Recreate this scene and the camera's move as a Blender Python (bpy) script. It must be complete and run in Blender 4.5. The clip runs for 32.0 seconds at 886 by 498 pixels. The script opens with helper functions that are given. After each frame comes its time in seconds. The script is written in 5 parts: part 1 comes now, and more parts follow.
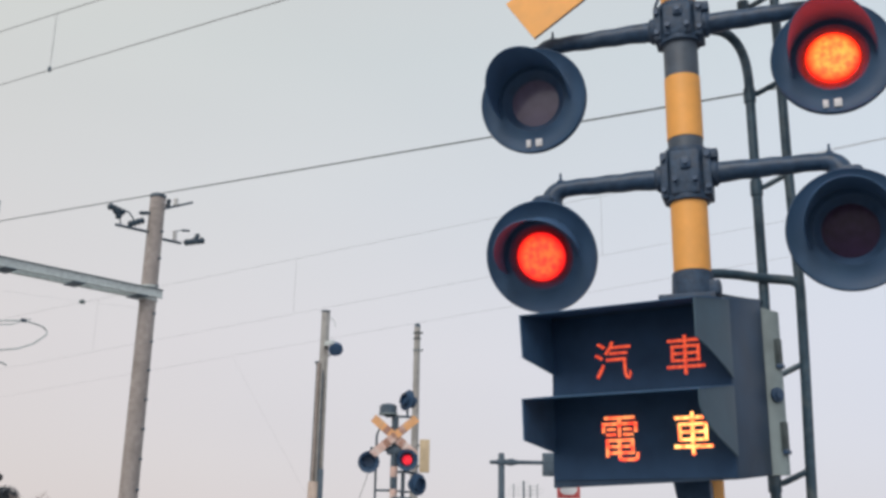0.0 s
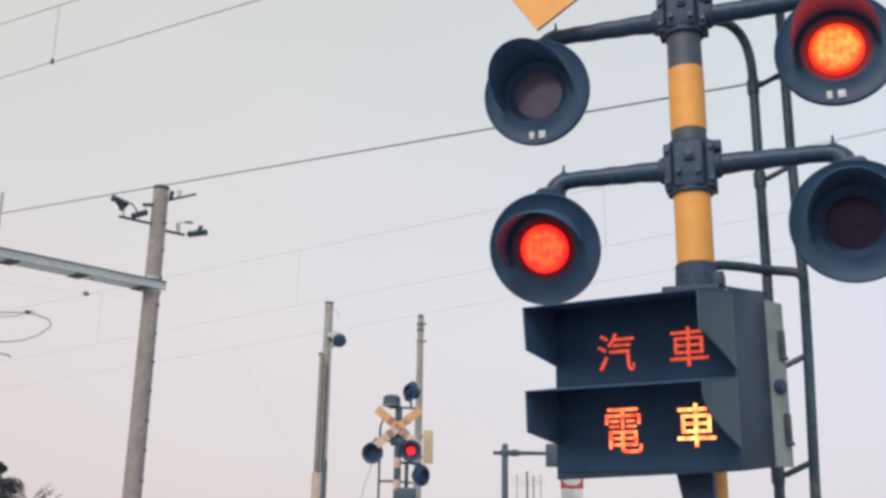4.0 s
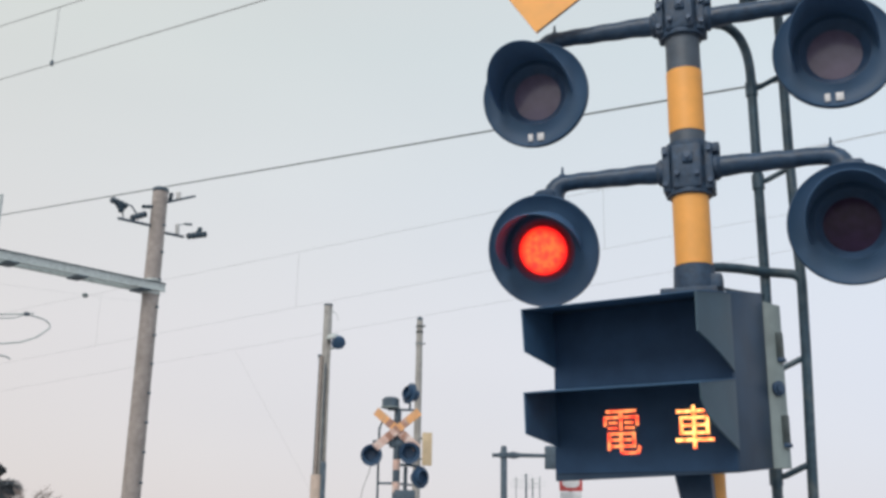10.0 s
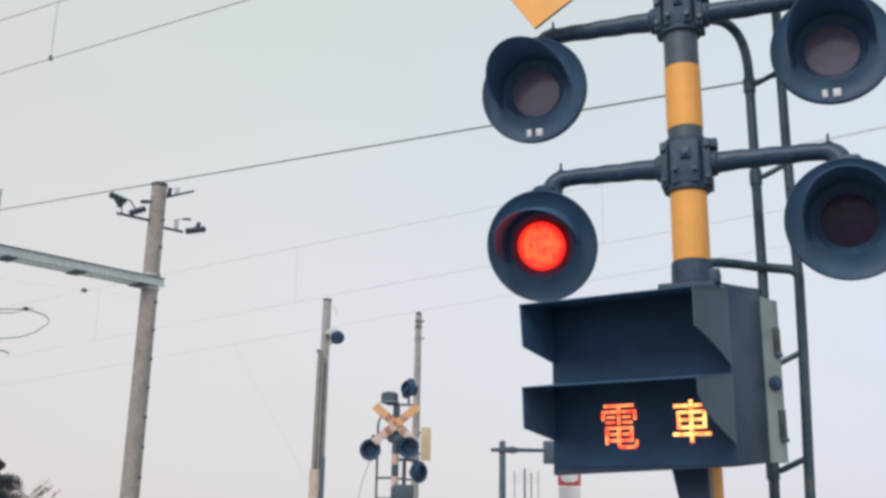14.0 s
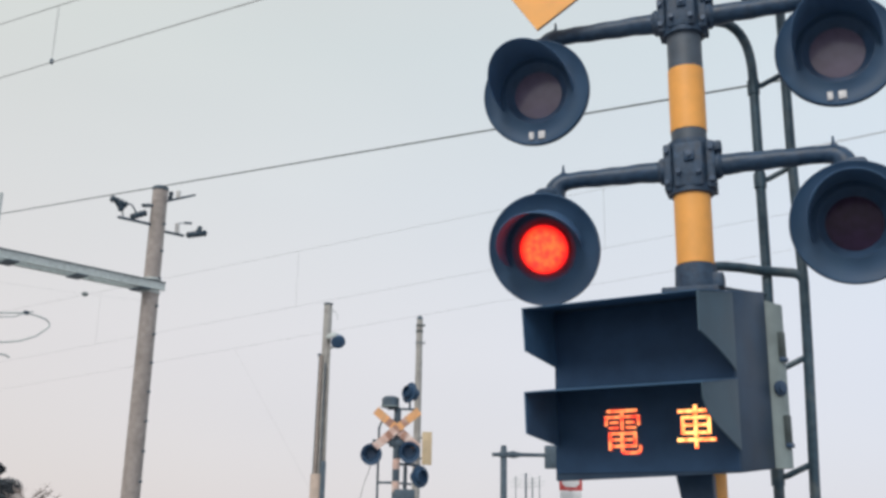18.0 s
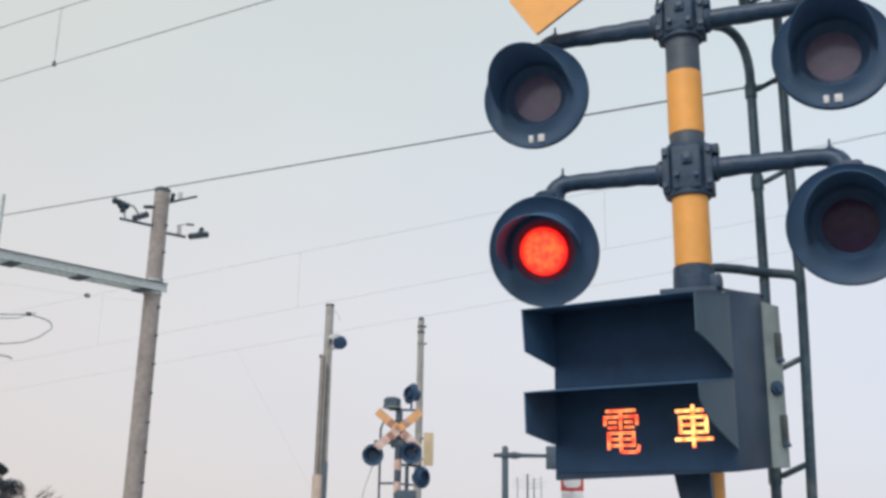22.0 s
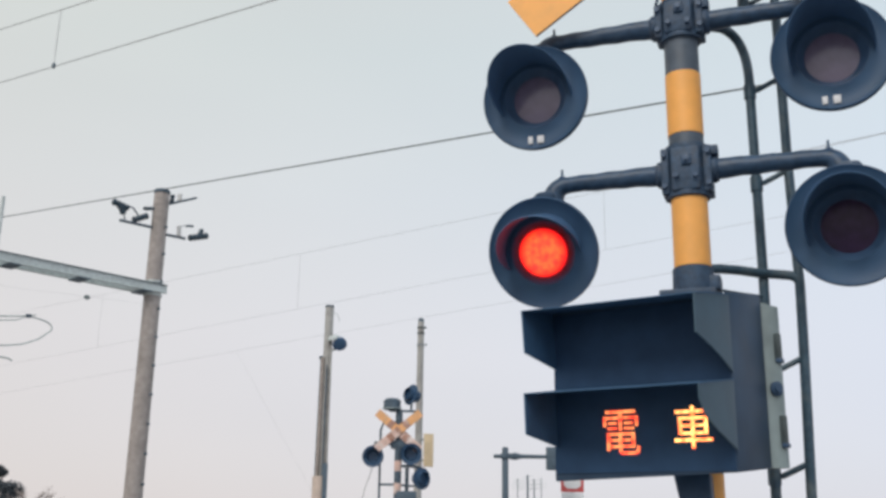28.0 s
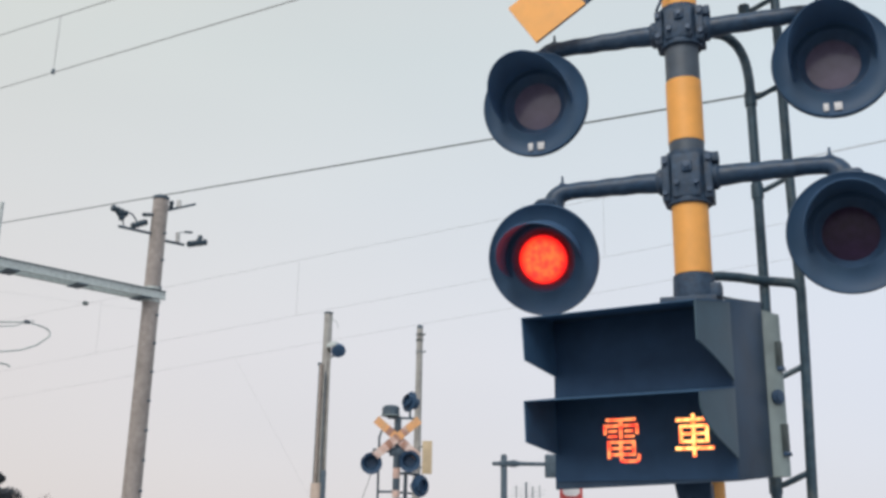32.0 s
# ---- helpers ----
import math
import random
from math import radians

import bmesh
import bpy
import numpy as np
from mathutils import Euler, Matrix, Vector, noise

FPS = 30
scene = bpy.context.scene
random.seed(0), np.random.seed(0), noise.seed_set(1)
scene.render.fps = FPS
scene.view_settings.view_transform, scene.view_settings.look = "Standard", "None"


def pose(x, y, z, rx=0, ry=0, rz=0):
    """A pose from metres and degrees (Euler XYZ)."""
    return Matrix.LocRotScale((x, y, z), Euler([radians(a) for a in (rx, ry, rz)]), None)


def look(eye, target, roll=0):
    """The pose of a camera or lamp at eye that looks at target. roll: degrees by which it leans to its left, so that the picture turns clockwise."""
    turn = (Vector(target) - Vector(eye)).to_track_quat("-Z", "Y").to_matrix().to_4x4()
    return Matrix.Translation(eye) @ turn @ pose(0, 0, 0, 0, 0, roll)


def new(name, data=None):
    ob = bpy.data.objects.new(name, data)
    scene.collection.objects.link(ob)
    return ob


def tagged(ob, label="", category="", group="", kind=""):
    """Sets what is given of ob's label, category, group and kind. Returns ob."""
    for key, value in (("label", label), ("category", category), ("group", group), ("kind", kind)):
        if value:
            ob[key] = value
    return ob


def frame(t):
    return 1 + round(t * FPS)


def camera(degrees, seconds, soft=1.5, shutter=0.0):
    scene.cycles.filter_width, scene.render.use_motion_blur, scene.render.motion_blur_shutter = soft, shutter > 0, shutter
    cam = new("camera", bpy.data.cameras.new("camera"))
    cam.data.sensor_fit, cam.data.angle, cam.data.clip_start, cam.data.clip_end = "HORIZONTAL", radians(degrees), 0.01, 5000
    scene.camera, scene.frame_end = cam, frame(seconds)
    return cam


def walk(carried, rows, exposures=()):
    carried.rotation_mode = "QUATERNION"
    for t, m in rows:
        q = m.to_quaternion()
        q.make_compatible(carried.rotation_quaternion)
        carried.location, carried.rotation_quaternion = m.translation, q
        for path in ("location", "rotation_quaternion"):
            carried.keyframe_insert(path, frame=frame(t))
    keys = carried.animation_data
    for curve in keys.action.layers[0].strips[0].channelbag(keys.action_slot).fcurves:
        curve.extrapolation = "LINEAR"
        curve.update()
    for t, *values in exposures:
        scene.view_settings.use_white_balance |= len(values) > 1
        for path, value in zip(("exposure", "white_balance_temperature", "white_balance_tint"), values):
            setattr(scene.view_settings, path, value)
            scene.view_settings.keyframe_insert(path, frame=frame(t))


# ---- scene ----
FOV = 47.54
cam = camera(FOV, 32.0, soft=3.2, shutter=0.6)
PATH = [
    (0, (0.0011, -0.0141, 1.9462), (0.0041, 9.5932, 4.7211), 0.989),
    (0.5, (-0.0004, -0.0217, 1.9472), (0.0049, 9.5920, 4.6997), 0.890),
    (1, (0.0019, -0.0208, 1.9482), (-0.0023, 9.5979, 4.6832), 0.882),
    (1.5, (-0.0009, -0.0122, 1.9502), (-0.0108, 9.6056, 4.6885), 0.933),
    (2, (-0.0010, 0.0007, 1.9485), (-0.0212, 9.6142, 4.7017), 1.143),
    (2.5, (-0.0001, -0.0192, 1.9460), (-0.0297, 9.6093, 4.6461), 1.037),
    (3, (0.0008, -0.0371, 1.9456), (-0.0384, 9.6020, 4.6076), 0.872),
    (3.5, (0.0009, -0.0179, 1.9501), (-0.0324, 9.6165, 4.6294), 0.903),
    (5.5, (0.0003, -0.0143, 1.9477), (-0.0136, 9.6141, 4.6484), 0.964),
    (6, (-0.0008, 0.0048, 1.9508), (-0.0119, 9.6258, 4.6778), 1.027),
    (6.5, (-0.0008, 0.0115, 1.9518), (-0.0029, 9.6302, 4.6868), 1.055),
    (7, (0.0006, -0.0111, 1.9508), (-0.0002, 9.6202, 4.6412), 0.899),
    (7.5, (-0.0009, -0.0246, 1.9470), (0.0008, 9.6077, 4.6335), 0.845),
    (8, (0.0003, -0.0116, 1.9473), (-0.0015, 9.6114, 4.6671), 0.985),
    (8.5, (-0.0006, 0.0039, 1.9506), (0.0054, 9.6162, 4.7080), 1.017),
    (9, (-0.0000, -0.0000, 1.9500), (0.0000, 9.6126, 4.7064), 1.000),
    (9.5, (0.0013, -0.0166, 1.9458), (-0.0091, 9.6069, 4.6642), 0.985),
    (10, (0.0020, -0.0220, 1.9468), (-0.0175, 9.6037, 4.6568), 0.974),
    (10.5, (0.0009, -0.0100, 1.9480), (-0.0257, 9.6124, 4.6698), 1.091),
    (11, (0.0005, 0.0067, 1.9496), (-0.0252, 9.6239, 4.6896), 1.202),
    (11.5, (0.0007, -0.0153, 1.9473), (-0.0214, 9.6104, 4.6574), 1.059),
    (12, (0.0023, -0.0239, 1.9455), (-0.0147, 9.6072, 4.6365), 1.028),
    (12.5, (0.0017, -0.0137, 1.9488), (-0.0060, 9.6125, 4.6573), 1.036),
    (13, (0.0006, -0.0022, 1.9495), (0.0048, 9.6183, 4.6781), 1.075),
    (13.5, (0.0007, -0.0122, 1.9477), (0.0045, 9.6140, 4.6561), 1.057),
    (14, (0.0020, -0.0346, 1.9441), (-0.0049, 9.6044, 4.6068), 0.983),
    (14.5, (0.0028, -0.0232, 1.9470), (-0.0144, 9.6128, 4.6204), 1.031),
    (16.5, (0.0017, -0.0048, 1.9487), (-0.0156, 9.6235, 4.6496), 1.123),
    (17, (0.0007, -0.0263, 1.9466), (-0.0202, 9.6105, 4.6171), 0.931),
    (17.5, (0.0021, -0.0121, 1.9477), (-0.0218, 9.6203, 4.6340), 1.031),
    (18, (0.0014, -0.0051, 1.9490), (-0.0184, 9.6225, 4.6525), 1.051),
    (18.5, (0.0012, -0.0078, 1.9490), (-0.0131, 9.6183, 4.6579), 1.044),
    (19, (0.0011, -0.0314, 1.9452), (-0.0165, 9.6020, 4.6277), 0.918),
    (19.5, (0.0025, -0.0278, 1.9436), (-0.0238, 9.6029, 4.6358), 1.032),
    (20, (0.0014, -0.0202, 1.9455), (-0.0276, 9.6042, 4.6603), 1.037),
    (20.5, (-0.0018, -0.0057, 1.9478), (-0.0142, 9.6142, 4.6786), 1.034),
    (21, (0.0008, -0.0211, 1.9472), (-0.0194, 9.6048, 4.6571), 1.029),
    (21.5, (0.0030, -0.0483, 1.9432), (-0.0291, 9.5840, 4.6296), 0.923),
    (22, (0.0036, -0.0421, 1.9423), (-0.0309, 9.5830, 4.6545), 1.014),
    (22.5, (0.0027, -0.0149, 1.9465), (-0.0261, 9.6032, 4.6833), 1.088),
    (23, (0.0023, -0.0063, 1.9490), (-0.0187, 9.6097, 4.6934), 1.061),
    (23.5, (0.0017, -0.0381, 1.9435), (-0.0214, 9.5879, 4.6528), 0.963),
    (24, (0.0054, -0.0568, 1.9411), (-0.0274, 9.5772, 4.6218), 0.901),
    (24.5, (0.0017, -0.0423, 1.9413), (-0.0354, 9.5822, 4.6555), 1.037),
    (25, (0.0031, -0.0265, 1.9436), (-0.0321, 9.5906, 4.6842), 1.104),
    (25.5, (0.0022, -0.0373, 1.9430), (-0.0323, 9.5831, 4.6721), 1.039),
    (27.5, (0.0016, -0.0201, 1.9460), (-0.0363, 9.5908, 4.7082), 1.063),
    (28, (0.0036, -0.0473, 1.9424), (-0.0281, 9.5751, 4.6644), 0.913),
    (28.5, (0.0031, -0.0605, 1.9386), (-0.0168, 9.5641, 4.6529), 0.851),
    (29, (0.0022, -0.0464, 1.9412), (-0.0298, 9.5683, 4.6905), 0.984),
    (29.5, (0.0031, -0.0288, 1.9444), (-0.0397, 9.5778, 4.7210), 1.022),
    (30, (0.0019, -0.0480, 1.9409), (-0.0394, 9.5627, 4.7035), 1.045),
    (30.5, (0.0028, -0.0685, 1.9373), (-0.0424, 9.5479, 4.6803), 0.961),
    (31, (0.0038, -0.0485, 1.9395), (-0.0403, 9.5593, 4.7122), 1.088),
    (31.5, (0.0038, -0.0298, 1.9433), (-0.0283, 9.5723, 4.7359), 1.151),
    (32, (0.0010, -0.0344, 1.9454), (-0.0212, 9.5694, 4.7325), 1.019),
]
EXPOSURES = [(0.0, -0.10, 6560, 12), (1.5, -0.09, 6580, 12), (2.0, -0.05, 6720, 13), (2.4, -0.03, 6740, 14), (3.5, -0.04, 6740, 14), (5.5, 0.0, 6560, 11), (8.0, 0.0, 6500, 10), (32.0, -0.02, 6500, 10)]
walk(cam, [(t, look(e, g, r)) for t, e, g, r in PATH], EXPOSURES)

# ---- world, sun ----
SUN_ELEVATION, SUN_AZIMUTH = radians(38), radians(200)
world = bpy.data.worlds.new("overcast_sky")
scene.world = world
world.use_nodes = True
wn, wl = world.node_tree.nodes, world.node_tree.links
wn.clear()
w_out = wn.new("ShaderNodeOutputWorld")
w_cover = wn.new("ShaderNodeMixShader")      # how much of the blue sky the clouds hide
w_cover.inputs["Fac"].default_value = 0.90
w_sky = wn.new("ShaderNodeTexSky")
w_sky.sky_type, w_sky.sun_disc = "NISHITA", False
w_sky.sun_elevation, w_sky.sun_rotation = SUN_ELEVATION, SUN_AZIMUTH
w_bg1 = wn.new("ShaderNodeBackground")
w_bg1.inputs["Strength"].default_value = 0.10
w_bg2 = wn.new("ShaderNodeBackground")
w_bg2.inputs["Strength"].default_value = 1.0
w_geo = wn.new("ShaderNodeTexCoord")
w_map = wn.new("ShaderNodeMapping")
w_map.inputs["Scale"].default_value = (1.0, 1.0, 2.5)
w_noise = wn.new("ShaderNodeTexNoise")
w_noise.inputs["Scale"].default_value, w_noise.inputs["Detail"].default_value = 1.6, 3.0
w_sep = wn.new("ShaderNodeSeparateXYZ")
w_ramp = wn.new("ShaderNodeValToRGB")        # cloud deck from the horizon upwards
w_ramp.color_ramp.elements[0].position, w_ramp.color_ramp.elements[0].color = 0.0, (0.765, 0.752, 0.775, 1)
w_ramp.color_ramp.elements[1].position, w_ramp.color_ramp.elements[1].color = 1.0, (0.742, 0.799, 0.799, 1)
for place, color in ((0.18, (0.795, 0.816, 0.844)), (0.32, (0.763, 0.827, 0.849)), (0.45, (0.731, 0.816, 0.816)), (0.55, (0.721, 0.787, 0.777))):
    w_ramp.color_ramp.elements.new(place).color = (*color, 1)
w_tint = wn.new("ShaderNodeMixRGB")
w_tint.blend_type = "MULTIPLY"
w_tint.inputs["Fac"].default_value = 1.0
w_side = wn.new("ShaderNodeValToRGB")        # warmer over the railway, cooler over the road
w_side.color_ramp.elements[0].position, w_side.color_ramp.elements[0].color = 0.25, (1.005, 0.930, 0.880, 1)
w_side.color_ramp.elements[1].position, w_side.color_ramp.elements[1].color = 0.72, (0.968, 0.994, 1.070, 1)
w_shift = wn.new("ShaderNodeMapRange")
w_shift.inputs["From Min"].default_value, w_shift.inputs["From Max"].default_value = -1.0, 1.0
w_mix = wn.new("ShaderNodeMixRGB")
w_mix.blend_type = "MULTIPLY"
w_mix.inputs["Fac"].default_value = 1.0
w_ramp2 = wn.new("ShaderNodeValToRGB")
w_ramp2.color_ramp.elements[0].position, w_ramp2.color_ramp.elements[0].color = 0.3, (0.965, 0.965, 0.97, 1)
w_ramp2.color_ramp.elements[1].position, w_ramp2.color_ramp.elements[1].color = 0.7, (1.02, 1.015, 1.01, 1)
wl.new(w_geo.outputs["Generated"], w_map.inputs["Vector"])
wl.new(w_map.outputs["Vector"], w_noise.inputs["Vector"])
wl.new(w_geo.outputs["Generated"], w_sep.inputs[0])
wl.new(w_sep.outputs["Z"], w_ramp.inputs["Fac"])
wl.new(w_sep.outputs["X"], w_shift.inputs["Value"])
wl.new(w_shift.outputs["Result"], w_side.inputs["Fac"])
wl.new(w_ramp.outputs["Color"], w_tint.inputs[1])
wl.new(w_side.outputs["Color"], w_tint.inputs[2])
wl.new(w_noise.outputs["Fac"], w_ramp2.inputs["Fac"])
wl.new(w_tint.outputs["Color"], w_mix.inputs[1])
wl.new(w_ramp2.outputs["Color"], w_mix.inputs[2])
wl.new(w_mix.outputs["Color"], w_bg2.inputs["Color"])
wl.new(w_sky.outputs["Color"], w_bg1.inputs["Color"])
wl.new(w_bg1.outputs[0], w_cover.inputs[1])
wl.new(w_bg2.outputs[0], w_cover.inputs[2])
wl.new(w_cover.outputs[0], w_out.inputs["Surface"])

sun = new("sun", bpy.data.lights.new("sun", "SUN"))
sun.data.energy, sun.data.angle, sun.data.color = 1.5, radians(20), (1.0, 0.95, 0.88)
sun.matrix_world = look((-20, -40, 40), (0, 0, 0))
tagged(sun, kind="structure")

# ---- materials ----
def material(name, color, rough=0.6, metal=0.0, vary=0.25, scale=30.0, bump=0.15, bump_scale=120.0, stain=None, stain_scale=4.0,
             stain_amount=0.5, emit=None, emit_strength=0.0, coat=0.0, spec=0.5, per_object=0.0):
    """A painted or raw surface: fine grain, broad stains and slight relief."""
    m = bpy.data.materials.new(name)
    m.use_nodes = True
    nodes, links = m.node_tree.nodes, m.node_tree.links
    b = nodes["Principled BSDF"]
    b.inputs["Metallic"].default_value = metal
    b.inputs["Coat Weight"].default_value = coat
    b.inputs["Specular IOR Level"].default_value = spec
    tc = nodes.new("ShaderNodeTexCoord")
    n1 = nodes.new("ShaderNodeTexNoise")
    n1.inputs["Scale"].default_value, n1.inputs["Detail"].default_value = scale, 5.0
    links.new(tc.outputs["Object"], n1.inputs["Vector"])
    r1 = nodes.new("ShaderNodeValToRGB")
    lo = [c * (1 - vary) for c in color]
    hi = [min(1.0, c * (1 + vary)) for c in color]
    r1.color_ramp.elements[0].position, r1.color_ramp.elements[0].color = 0.3, (*lo, 1)
    r1.color_ramp.elements[1].position, r1.color_ramp.elements[1].color = 0.7, (*hi, 1)
    links.new(n1.outputs["Fac"], r1.inputs["Fac"])
    out = r1.outputs["Color"]
    if stain:
        n2 = nodes.new("ShaderNodeTexNoise")
        n2.inputs["Scale"].default_value, n2.inputs["Detail"].default_value = stain_scale, 6.0
        links.new(tc.outputs["Object"], n2.inputs["Vector"])
        r2 = nodes.new("ShaderNodeValToRGB")
        r2.color_ramp.elements[0].position, r2.color_ramp.elements[0].color = 0.5, (0, 0, 0, 1)
        r2.color_ramp.elements[1].position, r2.color_ramp.elements[1].color = 0.75, (stain_amount,) * 3 + (1,)
        links.new(n2.outputs["Fac"], r2.inputs["Fac"])
        mx = nodes.new("ShaderNodeMixRGB")
        links.new(r2.outputs["Color"], mx.inputs["Fac"])
        links.new(out, mx.inputs[1])
        mx.inputs[2].default_value = (*stain, 1)
        out = mx.outputs["Color"]
    if per_object:
        oi = nodes.new("ShaderNodeObjectInfo")
        hv = nodes.new("ShaderNodeHueSaturation")
        mr = nodes.new("ShaderNodeMapRange")
        mr.inputs["To Min"].default_value, mr.inputs["To Max"].default_value = 1 - per_object, 1 + per_object
        links.new(oi.outputs["Random"], mr.inputs["Value"])
        links.new(mr.outputs["Result"], hv.inputs["Value"])
        links.new(out, hv.inputs["Color"])
        out = hv.outputs["Color"]
    links.new(out, b.inputs["Base Color"])
    mr = nodes.new("ShaderNodeMapRange")
    mr.inputs["To Min"].default_value, mr.inputs["To Max"].default_value = max(0.02, rough - 0.1), min(1, rough + 0.1)
    links.new(n1.outputs["Fac"], mr.inputs["Value"])
    links.new(mr.outputs["Result"], b.inputs["Roughness"])
    if bump:
        n3 = nodes.new("ShaderNodeTexNoise")
        n3.inputs["Scale"].default_value, n3.inputs["Detail"].default_value = bump_scale, 4.0
        links.new(tc.outputs["Object"], n3.inputs["Vector"])
        bp = nodes.new("ShaderNodeBump")
        bp.inputs["Strength"].default_value, bp.inputs["Distance"].default_value = bump, 0.004
        links.new(n3.outputs["Fac"], bp.inputs["Height"])
        links.new(bp.outputs["Normal"], b.inputs["Normal"])
    if emit:
        b.inputs["Emission Color"].default_value = (*emit, 1)
        b.inputs["Emission Strength"].default_value = emit_strength
    return m


def glowing(name, hot, cool, strength, scale=60.0, rim=None, radius=0.080):
    """A lit surface, mottled by the facets of its lens and redder towards the rim."""
    m = bpy.data.materials.new(name)
    m.use_nodes = True
    nodes, links = m.node_tree.nodes, m.node_tree.links
    b = nodes["Principled BSDF"]
    tc = nodes.new("ShaderNodeTexCoord")
    n1 = nodes.new("ShaderNodeTexNoise")
    n1.inputs["Scale"].default_value, n1.inputs["Detail"].default_value = scale, 3.0
    r1 = nodes.new("ShaderNodeValToRGB")
    r1.color_ramp.elements[0].position, r1.color_ramp.elements[0].color = 0.35, (*cool, 1)
    r1.color_ramp.elements[1].position, r1.color_ramp.elements[1].color = 0.65, (*hot, 1)
    links.new(tc.outputs["Object"], n1.inputs["Vector"])
    links.new(n1.outputs["Fac"], r1.inputs["Fac"])
    out = r1.outputs["Color"]
    if rim:
        flat = nodes.new("ShaderNodeVectorMath")
        flat.operation = "MULTIPLY"
        flat.inputs[1].default_value = (1, 0, 1)
        size = nodes.new("ShaderNodeVectorMath")
        size.operation = "LENGTH"
        mr = nodes.new("ShaderNodeMapRange")
        mr.inputs["From Min"].default_value, mr.inputs["From Max"].default_value = radius * 0.62, radius * 1.0
        mx = nodes.new("ShaderNodeMixRGB")
        mx.inputs[2].default_value = (*rim, 1)
        links.new(tc.outputs["Object"], flat.inputs[0])
        links.new(flat.outputs[0], size.inputs[0])
        links.new(size.outputs["Value"], mr.inputs["Value"])
        links.new(mr.outputs["Result"], mx.inputs["Fac"])
        links.new(out, mx.inputs[1])
        out = mx.outputs["Color"]
    b.inputs["Base Color"].default_value = (0.1, 0.01, 0.01, 1)
    links.new(out, b.inputs["Emission Color"])
    b.inputs["Emission Strength"].default_value = strength
    return m


def glass(name, color=(0.9, 0.95, 0.95), rough=0.0, clear=1.0):
    m = bpy.data.materials.new(name)
    m.use_nodes = True
    b = m.node_tree.nodes["Principled BSDF"]
    b.inputs["Base Color"].default_value = (*color, 1)
    b.inputs["Roughness"].default_value = rough
    b.inputs["Transmission Weight"].default_value = clear
    b.inputs["IOR"].default_value = 1.3
    return m


M_BLACK = material("black_enamel", (0.035, 0.078, 0.152), 0.45, vary=0.25, scale=18, bump=0.1, bump_scale=90, stain=(0.036, 0.054, 0.084), stain_scale=9, stain_amount=0.4)
# Hood and visor lifted above black: haze over their dark insides, put into colour.
M_HOOD = material("haze_lifted_sheet", (0.057, 0.123, 0.222), 0.6, vary=0.15, scale=14, bump=0.05, stain=(0.056, 0.118, 0.215), stain_scale=6, stain_amount=0.4, spec=0.15)
M_VISOR = material("haze_lifted_visor", (0.058, 0.124, 0.235), 0.5, vary=0.12, scale=12, bump=0.05, stain=(0.064, 0.124, 0.205), stain_scale=8, stain_amount=0.4, spec=0.3)
M_PLATE = material("weathered_black_plate", (0.038, 0.082, 0.155), 0.5, vary=0.15, scale=10, bump=0.08, stain=(0.052, 0.100, 0.152), stain_scale=7, stain_amount=0.35, spec=0.28)
M_PANEL = material("dark_display_sheet", (0.026, 0.060, 0.123), 0.55, vary=0.15, scale=14, bump=0.05, stain=(0.024, 0.055, 0.114), stain_scale=6, stain_amount=0.4, spec=0.15)
# Lighter than the cabinet: light along the outer cheek, put into its colour.
M_CHEEK = material("sheen_tinted_cheek", (0.054, 0.098, 0.138), 0.5, vary=0.15, scale=10, bump=0.1, stain=(0.076, 0.118, 0.150), stain_scale=5, stain_amount=0.5, spec=0.3)
# Darker than the lid that carries the catches.
M_CATCH = material("dark_catch", (0.045, 0.064, 0.070), 0.6, vary=0.25, scale=30, bump=0.2)
M_ARM = material("black_painted_pipe", (0.022, 0.057, 0.115), 0.45, vary=0.3, scale=40, bump=0.35, bump_scale=70, stain=(0.07, 0.092, 0.12), stain_scale=20, stain_amount=0.35)
M_CLAMP = material("cast_iron_clamp", (0.034, 0.067, 0.120), 0.6, vary=0.3, scale=60, bump=0.5, bump_scale=90, stain=(0.085, 0.092, 0.11), stain_scale=25, stain_amount=0.5)
M_POLE_DARK = material("dark_grey_pole_paint", (0.066, 0.088, 0.120), 0.55, vary=0.2, scale=25, bump=0.2, stain=(0.14, 0.135, 0.13), stain_scale=12, stain_amount=0.4)
M_YELLOW = material("signal_yellow_paint", (0.93, 0.43, 0.105), 0.5, vary=0.06, scale=20, bump=0.12, stain=(0.72, 0.35, 0.10), stain_scale=14, stain_amount=0.3)
M_FADED = material("faded_orange_paint", (0.80, 0.42, 0.19), 0.6, vary=0.15, scale=12, bump=0.1, stain=(0.66, 0.44, 0.28), stain_scale=9, stain_amount=0.9)
M_PALEPINK = material("bleached_pink_paint", (0.66, 0.46, 0.40), 0.7, vary=0.15, scale=12, bump=0.1, stain=(0.78, 0.70, 0.66), stain_scale=7, stain_amount=1.0)
M_RUSTRED = material("rust_red_paint", (0.40, 0.21, 0.155), 0.6, vary=0.25, scale=12, bump=0.1, stain=(0.62, 0.47, 0.42), stain_scale=8, stain_amount=1.0)
# Upper lenses: base colour raised to stand in for the sky they reflect.
M_LENS = material("unlit_lens_sheen", (0.133, 0.108, 0.175), 0.32, vary=0.12, scale=30, bump=0.06, bump_scale=60, coat=0.55, spec=0.6)
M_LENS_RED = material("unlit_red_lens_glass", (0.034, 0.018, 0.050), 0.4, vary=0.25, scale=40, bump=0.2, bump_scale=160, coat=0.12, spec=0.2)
M_WHITE = material("white_marking_paint", (0.72, 0.72, 0.74), 0.5, vary=0.08, scale=50, bump=0.1)
